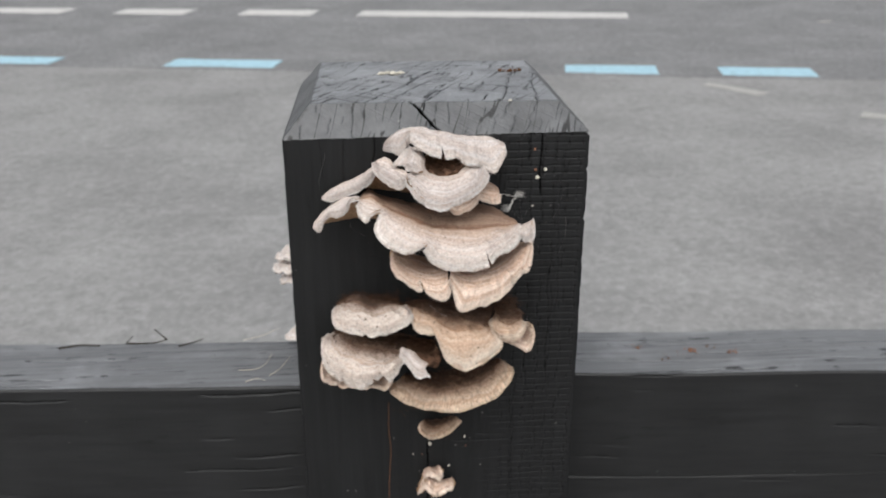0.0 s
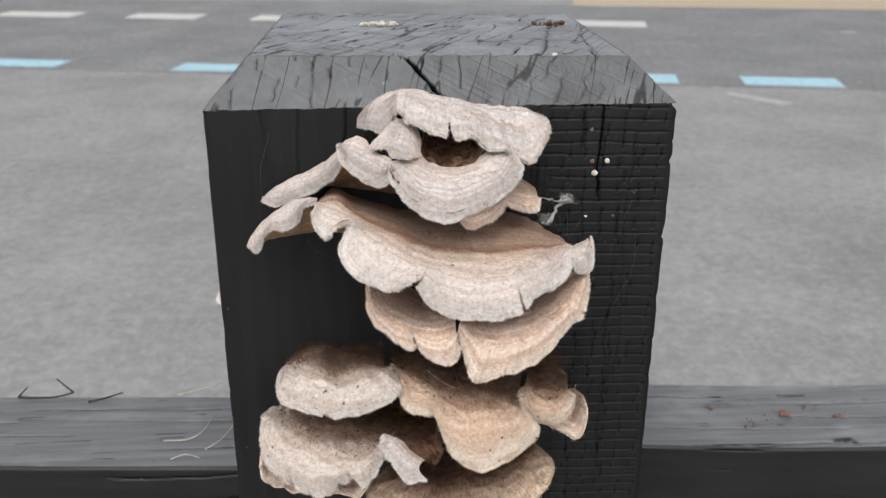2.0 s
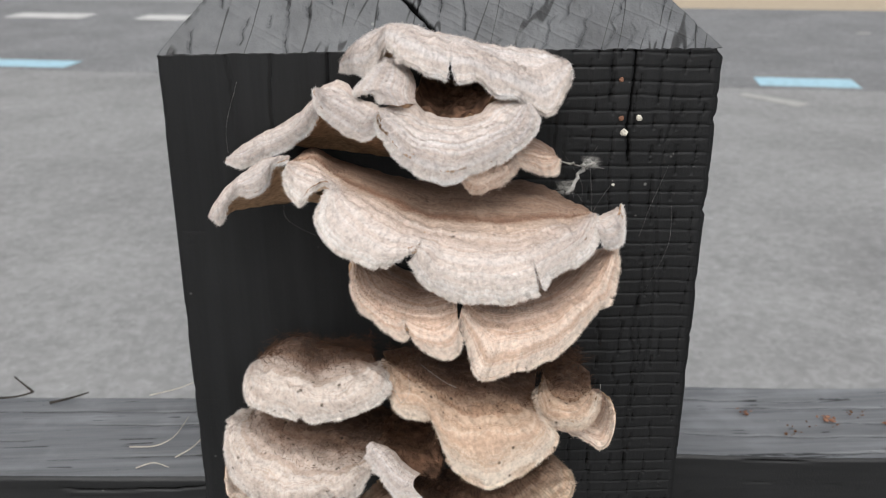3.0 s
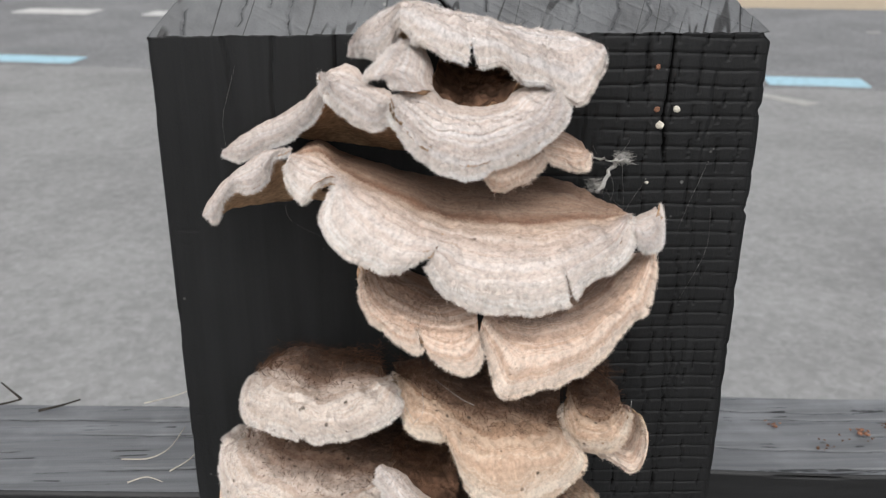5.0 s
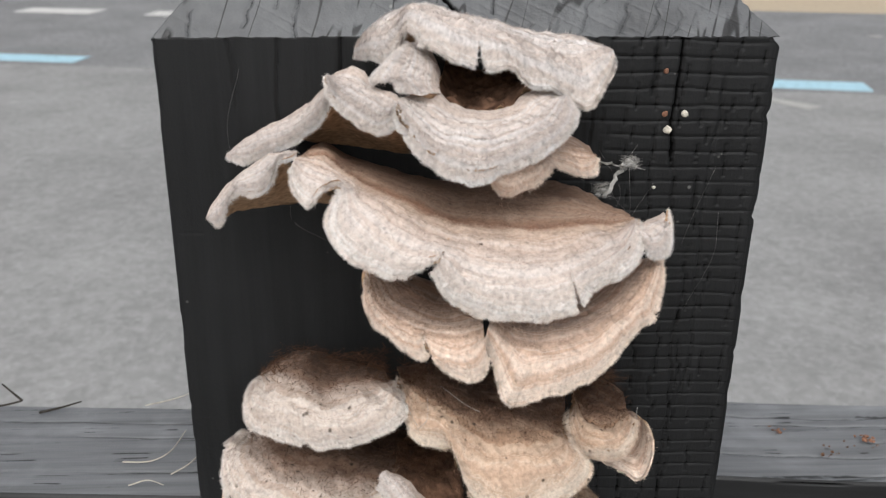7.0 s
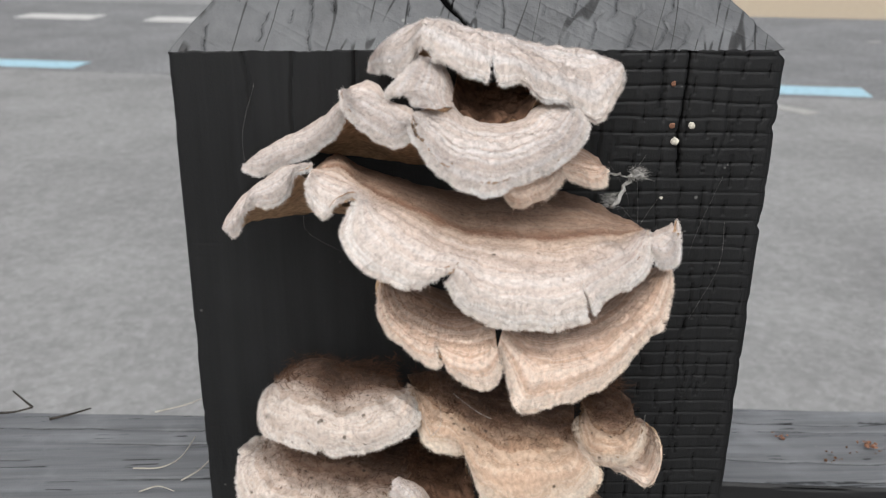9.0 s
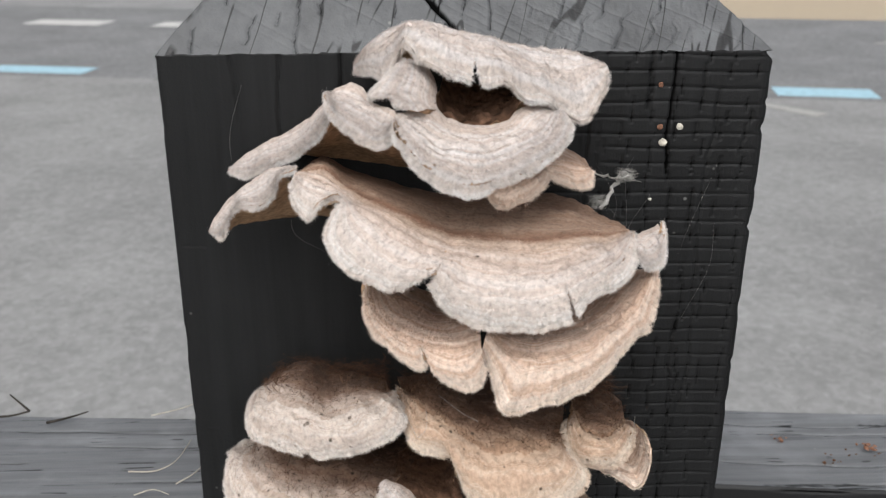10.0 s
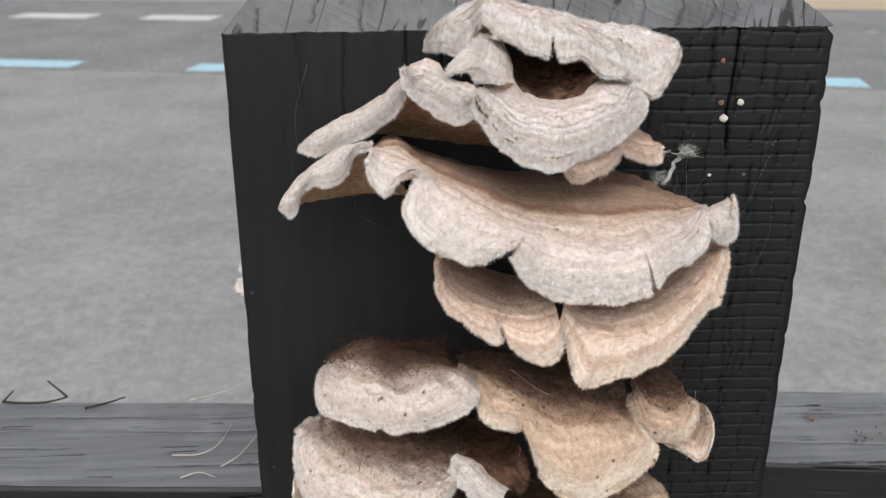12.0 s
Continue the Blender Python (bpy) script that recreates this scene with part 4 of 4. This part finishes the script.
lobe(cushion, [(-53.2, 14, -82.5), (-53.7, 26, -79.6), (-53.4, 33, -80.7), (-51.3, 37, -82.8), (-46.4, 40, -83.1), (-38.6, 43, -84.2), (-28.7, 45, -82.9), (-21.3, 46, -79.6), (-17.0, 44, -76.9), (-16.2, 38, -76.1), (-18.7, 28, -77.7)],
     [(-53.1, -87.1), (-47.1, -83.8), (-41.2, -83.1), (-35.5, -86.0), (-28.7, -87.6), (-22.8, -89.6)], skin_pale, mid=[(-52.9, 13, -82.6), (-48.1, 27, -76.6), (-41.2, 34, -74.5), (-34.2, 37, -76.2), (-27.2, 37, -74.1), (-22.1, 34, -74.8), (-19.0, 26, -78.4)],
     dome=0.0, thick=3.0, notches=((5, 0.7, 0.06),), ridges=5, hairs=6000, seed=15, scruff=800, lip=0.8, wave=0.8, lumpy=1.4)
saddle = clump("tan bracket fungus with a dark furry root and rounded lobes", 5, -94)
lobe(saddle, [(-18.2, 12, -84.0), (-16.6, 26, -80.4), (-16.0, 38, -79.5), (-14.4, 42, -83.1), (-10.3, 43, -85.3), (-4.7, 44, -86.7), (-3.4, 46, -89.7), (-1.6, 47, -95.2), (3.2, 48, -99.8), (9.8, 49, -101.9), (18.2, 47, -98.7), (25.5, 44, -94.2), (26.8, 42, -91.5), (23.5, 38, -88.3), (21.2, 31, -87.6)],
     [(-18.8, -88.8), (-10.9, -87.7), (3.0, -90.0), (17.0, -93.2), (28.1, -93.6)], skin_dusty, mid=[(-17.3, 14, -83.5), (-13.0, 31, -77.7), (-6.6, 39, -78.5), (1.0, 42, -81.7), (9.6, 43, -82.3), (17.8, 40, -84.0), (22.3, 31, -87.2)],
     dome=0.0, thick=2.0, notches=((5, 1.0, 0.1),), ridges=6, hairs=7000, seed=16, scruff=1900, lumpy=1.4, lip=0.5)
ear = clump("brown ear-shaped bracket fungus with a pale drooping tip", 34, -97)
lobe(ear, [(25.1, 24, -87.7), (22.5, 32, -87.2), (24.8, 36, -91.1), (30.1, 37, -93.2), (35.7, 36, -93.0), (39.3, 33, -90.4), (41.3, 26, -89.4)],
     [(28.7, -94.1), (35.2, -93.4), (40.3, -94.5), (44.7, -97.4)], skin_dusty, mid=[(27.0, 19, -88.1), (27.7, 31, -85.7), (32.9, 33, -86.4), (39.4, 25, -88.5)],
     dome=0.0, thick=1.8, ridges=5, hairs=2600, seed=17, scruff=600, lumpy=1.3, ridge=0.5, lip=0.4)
lobe(ear, [(27.7, 29, -96.6), (34.6, 32, -99.3), (41.7, 33, -102.3), (44.9, 29, -97.2), (44.6, 24, -93.0)],
     [(34.6, -104.5), (45.8, -103.6)], skin_tan, dome=1.2, thick=2.0, ridges=3, hairs=1600, seed=18, lumpy=1.6)
ruffle = clump("pale ruffled bracket fungus with a dark brown hollow", -38, -107)
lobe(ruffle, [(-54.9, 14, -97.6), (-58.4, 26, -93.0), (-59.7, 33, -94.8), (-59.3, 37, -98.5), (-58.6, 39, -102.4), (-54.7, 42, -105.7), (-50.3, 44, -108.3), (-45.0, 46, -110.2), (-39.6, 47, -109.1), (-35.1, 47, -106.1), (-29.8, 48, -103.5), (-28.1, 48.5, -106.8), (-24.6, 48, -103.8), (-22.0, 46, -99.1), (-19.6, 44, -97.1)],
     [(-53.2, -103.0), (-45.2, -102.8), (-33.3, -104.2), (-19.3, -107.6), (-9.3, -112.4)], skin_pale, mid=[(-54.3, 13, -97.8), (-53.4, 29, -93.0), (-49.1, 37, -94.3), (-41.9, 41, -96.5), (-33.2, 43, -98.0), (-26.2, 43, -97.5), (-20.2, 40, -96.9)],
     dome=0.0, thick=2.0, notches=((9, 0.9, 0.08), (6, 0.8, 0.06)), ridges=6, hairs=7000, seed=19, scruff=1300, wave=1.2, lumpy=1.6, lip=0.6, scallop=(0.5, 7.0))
lobe(ruffle, [(-19.2, 30, -99.5), (-14.3, 38, -101.4), (-9.0, 41, -102.5), (-4.8, 41, -104.0), (-3.0, 38, -101.3), (-3.8, 30, -99.5)],
     [(-19.4, -109.0), (-10.3, -110.7), (-2.1, -112.7)], torn_tissue, mid=[(-18.5, 22, -101.9), (-12.8, 28, -102.2), (-7.3, 29, -102.8), (-3.8, 22, -102.5)],
     dome=0.0, thick=1.6, ridges=3, hairs=1200, seed=26, scruff=700, wave=1.2, lumpy=1.6)
lobe(ruffle, [(-60.6, 31, -105.8), (-60.3, 34, -111.5), (-53.9, 37, -115.2), (-47.7, 39, -114.9), (-35.6, 42, -113.9), (-29.7, 43, -113.9), (-26.0, 43, -110.1)],
     [(-57.4, -122.6), (-33.0, -126.3)], skin_tan, dome=1.5, thick=2.2, ridges=3, hairs=2500, seed=20, wave=1.4, scallop=(0.8, 6.0))
flap = clump("small pale curled bracket fungus flap", -14, -114)
lobe(flap, [(-21.9, 42, -93.8), (-21.3, 44, -97.0), (-17.6, 48, -100.6), (-14.2, 50, -103.8), (-8.4, 50, -104.1)],
     [(-20.5, 41, -92.7), (-16.5, 42, -94.0), (-12.2, 44, -97.8), (-8.5, 46, -99.7)], skin_white, mid=[(-21.5, 43, -92.1), (-18.8, 46.5, -93.0), (-15.0, 50, -96.6), (-10.4, 51, -99.6)],
     dome=0.0, thick=1.4, ridges=3, hairs=2500, seed=21, wave=0.8, lumpy=0.9, scallop=(0.4, 5.0))
fantail = clump("brown fan-shaped bracket fungus with fine radial fibres", 4, -130)
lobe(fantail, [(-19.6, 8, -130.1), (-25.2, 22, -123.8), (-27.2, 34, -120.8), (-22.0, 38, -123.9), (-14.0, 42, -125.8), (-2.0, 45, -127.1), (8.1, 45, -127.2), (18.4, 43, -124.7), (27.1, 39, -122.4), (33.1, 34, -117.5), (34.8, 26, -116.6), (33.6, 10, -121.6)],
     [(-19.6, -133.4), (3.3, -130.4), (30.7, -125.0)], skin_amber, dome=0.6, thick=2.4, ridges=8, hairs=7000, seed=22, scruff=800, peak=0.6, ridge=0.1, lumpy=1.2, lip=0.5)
cup = clump("small amber bracket fungus under the fan", -2, -160)
lobe(cup, [(-12.6, 20, -150.5), (-11.9, 22, -154.5), (-6.0, 23, -158.4), (3.1, 22, -155.4), (9.6, 19, -150.7)],
     [(-7.7, -161.0), (6.4, -159.3)], skin_amber, dome=0.6, thick=2.5, ridges=4, hairs=1500, seed=23, lumpy=1.5)
knob = clump("knobbly cream fungus growth in a crack of the post", -4, -202)
lobe(knob, [(-14.5, 12, -203.9), (-10.1, 15, -195.1), (-4.7, 17, -198.8), (4.4, 14, -199.1), (6.0, 9, -198.0)],
     [(-11.6, -201.6), (4.5, -202.7)], skin_tan, dome=4.0, thick=5, ridges=2, hairs=1500, seed=24, wave=1.8, lumpy=2.5)
lobe(knob, [(-12.0, 9, -194.9), (-9.0, 13, -190.2), (-2.7, 13, -192.5), (-0.2, 8, -191.8)],
     [(-9.2, -193.3), (-1.9, -193.7)], skin_tan, dome=3.0, thick=4, ridges=2, hairs=900, seed=25, wave=1.8, lumpy=2.5)

# two growths on the post's side face, turned a quarter
side_growth = clump("pale layered bracket fungus on the side of the post", 0, 0)
for dz, w, r, sd in ((-97, 14, 18, 31), (-105, 16, 21, 32), (-113, 13, 17, 33)):
    lobe(side_growth, [(-w, 2, dz), (-w * 0.8, r * 0.7, dz - 2), (-w * 0.2, r, dz - 4), (w * 0.5, r * 0.9, dz - 3), (w, 3, dz)], [(-w * 0.8, dz + 2), (w * 0.8, dz + 2)],
         skin_white, dome=2.5, thick=3.0, ridges=3, hairs=1500, seed=sd, wave=1.3, lumpy=2.0, scallop=(1.2, 8.0))
side_growth.matrix_basis = pose(-W, 0.096, TOP, 0, 0, -90)
low_growth = clump("small pale bracket fungus on the post's side above the rail", 0, 0)
lobe(low_growth, [(-9, 2, -146), (-6, 12, -150), (2, 16, -152), (8, 11, -150), (10, 2, -146)], [(-8, -145), (8, -145)], skin_white, dome=3, thick=3, ridges=3, hairs=900, seed=34, wave=1.2)
low_growth.matrix_basis = pose(-W, 0.088, TOP, 0, 0, -90)

# ---- small things on the post ----
GRAINS = [(0.048, 0.992, 0.7), (0.0535, 0.9815, 0.9), (0.0495, 0.9775, 1.1), (0.0485, 0.9815, 0.8), (0.0475, 0.9625, 0.5), (-0.016, 0.817, 0.5), (-0.011, 0.8165, 0.5), (0.013, 0.827, 0.9), (0.004, 0.808, 0.8), (0.0137, 0.821, 0.5),
          (-0.0065, 0.8235, 1.1), (-0.007, 0.8265, 0.7)]
for i, (x, z, r) in enumerate(GRAINS):
    ob = part("grain", pebble(i * 3, r * 0.95 * MM, 0.6), grit_white if i % 3 else dead_leaf)
    ob.matrix_basis = pose(x, -r * 0.35 * MM, z, 90 + i * 13, i * 40, 0)
    tagged(ob, "tiny whitish grain stuck to the black post", "grain", group="grains on the post")
for i, (x, y, z, r) in enumerate([(0.037, 0.0125, 1.0135, 0.9), (0.002, 0.001, 1.0015, 0.7)]):
    ob = part("grain", pebble(i + 30, r * MM), grit_white)
    ob.matrix_basis = pose(x, y, z + r * 0.3 * MM)
    tagged(ob, "tiny whitish grain lying on the post's chamfer", "grain", group="grains on the post")


def crumbs(name, cx, cy, z, lx, ly, count, r, mat, label, category, seed):
    """A strip of crumbs lying together: one object of loose grains."""
    rng = random.Random(seed)
    bm = bmesh.new()
    for i in range(count):
        q = pebble(seed * 50 + i, r * MM * rng.uniform(0.4, 1.0), rng.uniform(0.3, 0.7))
        me = bpy.data.meshes.new("tmp")
        q.transform(pose(rng.uniform(-lx, lx), rng.uniform(-ly, ly) + 0.3 * ly * math.sin(i), rng.uniform(0.1, 0.5) * r * MM, rng.uniform(0, 40), rng.uniform(0, 40), rng.uniform(0, 180)))
        q.to_mesh(me)
        q.free()
        bm.from_mesh(me)
        bpy.data.meshes.remove(me)
    ob = part(name, bm, mat)
    ob.matrix_basis = pose(cx, cy, z)
    return tagged(ob, label, category, kind="stuff")


crumbs("white_crumbs", -0.022, 0.082, 1.0139, 0.0085, 0.0016, 26, 1.6, grit_white, "strip of chalky white crumbs on the post top", "debris", 3)
crumbs("brown_crumbs", 0.047, 0.088, 1.0129, 0.006, 0.002, 18, 1.3, grit_rust, "rusty brown plant crumbs on the post top", "debris", 4)

# dusty cobweb tuft beside the fungi
tuft = new("cobweb_tuft")
tuft.location = (0.036, 0.0, 0.967)
tagged(tuft, "dusty grey cobweb tuft on the black post", "cobweb")
for i, (x0, z0, x1, z1, r) in enumerate([(-0.008, 0.003, 0.004, 0.0035, 0.12), (0.004, 0.0035, -0.003, -0.005, 0.45)]):
    pts = [(x0 + (x1 - x0) * k / 14 + 0.0004 * math.sin(k * 1.9), -0.004 + 0.002 * math.sin(k * 0.4) - 0.001, z0 + (z1 - z0) * k / 14 + 0.0003 * math.cos(k * 2.3)) for k in range(15)]
    v, f = tube(pts, r * MM, 7)
    v += np.random.default_rng(i).normal(0, 0.00018, v.shape)
    mesh_object("strand", v, f, cobweb, tuft)
for i, (x, z, r) in enumerate([(0.0035, 0.0035, 1.0), (0.0048, 0.0026, 0.8), (-0.002, -0.004, 0.9), (-0.0034, -0.0052, 0.7)]):
    ob = part("clot", pebble(i + 60, r * MM), cobweb, tuft)
    ob.location = (x, -0.004, z)


def strand(name, pts, r, mat, label, category, taper=0.5):
    v, f = tube(spline(pts, 26), r, 5, taper)
    return tagged(mesh_object(name, v, f, mat), label, category)


strand("rusty_fibre", [(-0.0285, -0.0015, 0.852), (-0.029, -0.0014, 0.835), (-0.0283, -0.0012, 0.82), (-0.0298, -0.0012, 0.80), (-0.0305, -0.001, 0.776)], 0.00022, grit_rust, "thin rusty fibre hanging down the post", "fibre", 1.0)
for i, (x0, z0, x1, z1, y) in enumerate([(-0.017, 0.93, -0.013, 0.921, -0.046), (-0.013, 0.921, -0.011, 0.929, -0.045), (0.001, 0.922, -0.008, 0.929, -0.04), (-0.026, 0.87, -0.012, 0.862, -0.02),
                                         (0.043, 0.91, 0.04, 0.896, -0.02)]):
    strand("silk_thread", [(x0, y, z0), ((x0 + x1) / 2 + 0.001, y - 0.001, (z0 + z1) / 2 - 0.0008), (x1, y, z1)], 0.00006, cobweb, "fine pale silk thread between the fungi", "silk thread")
# fine old webs across the black face
for i in range(8):
    rng = random.Random(i + 70)
    x, z = (rng.uniform(0.03, 0.068), rng.uniform(0.94, 0.995)) if i < 6 else (rng.uniform(-0.066, -0.035), rng.uniform(0.955, 0.995))
    strand("silk_thread", [(x, -0.0012, z), (x + rng.uniform(-0.006, 0.006), -0.0022, z - 0.012), (x + rng.uniform(-0.009, 0.009), -0.0012, z - rng.uniform(0.018, 0.028))], 0.000015, cobweb, "fine old cobweb thread on the black post", "silk thread")


def dirt_mat(x0, x1, y0, y1, z0, z1, count, seed, label, name="dirt_mat", mat=None, category="dirt", size=1.0):
    """Matted dark fibres and dirt lodged behind a row of fungi: one object of short curved strands."""
    rng = np.random.default_rng(seed)
    a = np.stack([rng.uniform(x0, x1, count), -rng.uniform(y0, y1, count), rng.uniform(z0, z1, count)], 1)
    a[:, 2] += 1.2 * fractal(a[:, 0] * 0.2, a[:, 1] * 0.2, seed)
    d = rng.normal(0, 1.0, (count, 3)) * np.array([1.0, 0.7, 0.6]) + np.array([0, -0.4, 0.25])
    b = a + d * rng.uniform(0.4, 1.6, (count, 1)) * size
    c = b + (d + rng.normal(0, 0.9, (count, 3))) * rng.uniform(0.3, 1.2, (count, 1)) * size
    w = rng.normal(0, 1, (count, 3))
    w *= 0.045 / np.linalg.norm(w, axis=1)[:, None]
    v = np.stack([a - w, a + w, b + w * 0.8, b - w * 0.8, c], 1).reshape(-1, 3) * MM + np.array([0, 0, TOP])
    k = np.arange(count)[:, None] * 5
    f = [tuple(q) for q in np.hstack([k, k + 1, k + 2, k + 3])] + [tuple(q) for q in np.hstack([k + 3, k + 2, k + 4])]
    ob = mesh_object(name, v, f, mat or tissue, smooth=False)
    return tagged(ob, label, category, kind="stuff")


dirt_mat(-50, -21, 2, 12, -87, -80.5, 2600, 1, "dark brown matted fibres and dirt behind the fungi")
dirt_mat(-17, 40, 2, 14, -92, -84.5, 5200, 2, "dark brown matted fibres and dirt behind the fungi")
dirt_mat(-46, -14, 6, 34, -106, -99, 1800, 3, "dark brown matted dirt in the fungus hollow")
dirt_mat(-16, 30, 3, 22, -131, -125, 1200, 4, "dark brown matted fibres at the fan's root")
dirt_mat(-6, 13, 2, 11, -14, -8, 500, 5, "brown torn tissue in the cavity under the crown")
dirt_mat(38, 42, 2.5, 5.5, -31.5, -28.5, 600, 7, "fluffy grey cobweb lint on the post", "cobweb_lint", cobweb, "cobweb", 0.4)
dirt_mat(31.5, 35.5, 2.5, 5.5, -39, -35.5, 500, 8, "fluffy grey cobweb lint on the post", "cobweb_lint", cobweb, "cobweb", 0.4)
dirt_mat(-22, 8, 3, 18, -146, -139, 700, 6, "dark brown matted fibres under the fan")
for i in range(14):
    rng = random.Random(i + 300)
    q = [(rng.uniform(-0.05, 0.04), -rng.uniform(0.01, 0.025), 0.914 + rng.uniform(-0.002, 0.004))]
    for k in range(3):
        q.append((q[-1][0] + rng.uniform(-0.003, 0.003), q[-1][1] + rng.uniform(-0.002, 0.002), q[-1][2] + rng.uniform(-0.001, 0.0022)))
    strand("rootlet", q, 0.00009, dark_twig, "fine dark rootlet caught on the fungi", "rootlet")

# ---- litter on the rails ----
twig = new("twig")
twig.location = (-0.18, 0.096, 0.842)
tagged(twig, "dark curled forked twig lying on the rail", "twig")
for pts, r in (([(-0.014, 0.002, 0.001), (-0.006, -0.001, 0.002), (0.004, 0.0, 0.0015), (0.012, 0.001, 0.003)], 0.0006), ([(0.012, 0.001, 0.003), (0.008, 0.002, 0.0065), (0.0045, 0.003, 0.0095)], 0.0005),
               ([(-0.014, 0.002, 0.001), (-0.011, 0.002, 0.004), (-0.009, 0.002, 0.006)], 0.0004)):
    v, f = tube(spline(pts, 16), r, 6, 0.6)
    mesh_object("branch", v, f, dark_twig, twig)
strand("twig", [(-0.235, 0.095, 0.843), (-0.222, 0.097, 0.8435), (-0.21, 0.096, 0.843)], 0.0008, dark_twig, "short dark twig lying on the rail", "twig")
strand("twig", [(-0.16, 0.092, 0.8425), (-0.152, 0.095, 0.843), (-0.146, 0.099, 0.843)], 0.0006, dark_twig, "short dark twig lying on the rail", "twig")
for pts in ([(-0.118, 0.058, 0.8425), (-0.108, 0.0575, 0.843), (-0.102, 0.063, 0.8435), (-0.1, 0.078, 0.8425)], [(-0.099, 0.05, 0.8425), (-0.093, 0.056, 0.8435), (-0.088, 0.072, 0.843)], [(-0.112, 0.044, 0.8425), (-0.106, 0.046, 0.8432), (-0.1, 0.044, 0.8425)],
            [(-0.12, 0.096, 0.8425), (-0.108, 0.1, 0.8435), (-0.098, 0.104, 0.846)]):
    strand("dry_grass", pts, 0.0003, straw, "pale dry grass stalk lying on the rail", "grass stalk")
for i, (x, y, lx, ly, r) in enumerate([(0.142, 0.111, 0.004, 0.002, 1.2), (0.158, 0.093, 0.004, 0.002, 0.9), (0.178, 0.103, 0.005, 0.003, 1.8), (0.194, 0.106, 0.006, 0.003, 1.0), (0.205, 0.099, 0.005, 0.002, 1.3), (0.168, 0.099, 0.02, 0.004, 0.7)]):
    crumbs("leaf_crumbs", x, y, 0.8163, lx, ly, 9, r * 0.8, dead_leaf if i % 2 == 0 else grit_rust, "reddish brown leaf crumbs lying on the black rail", "debris", i + 10)
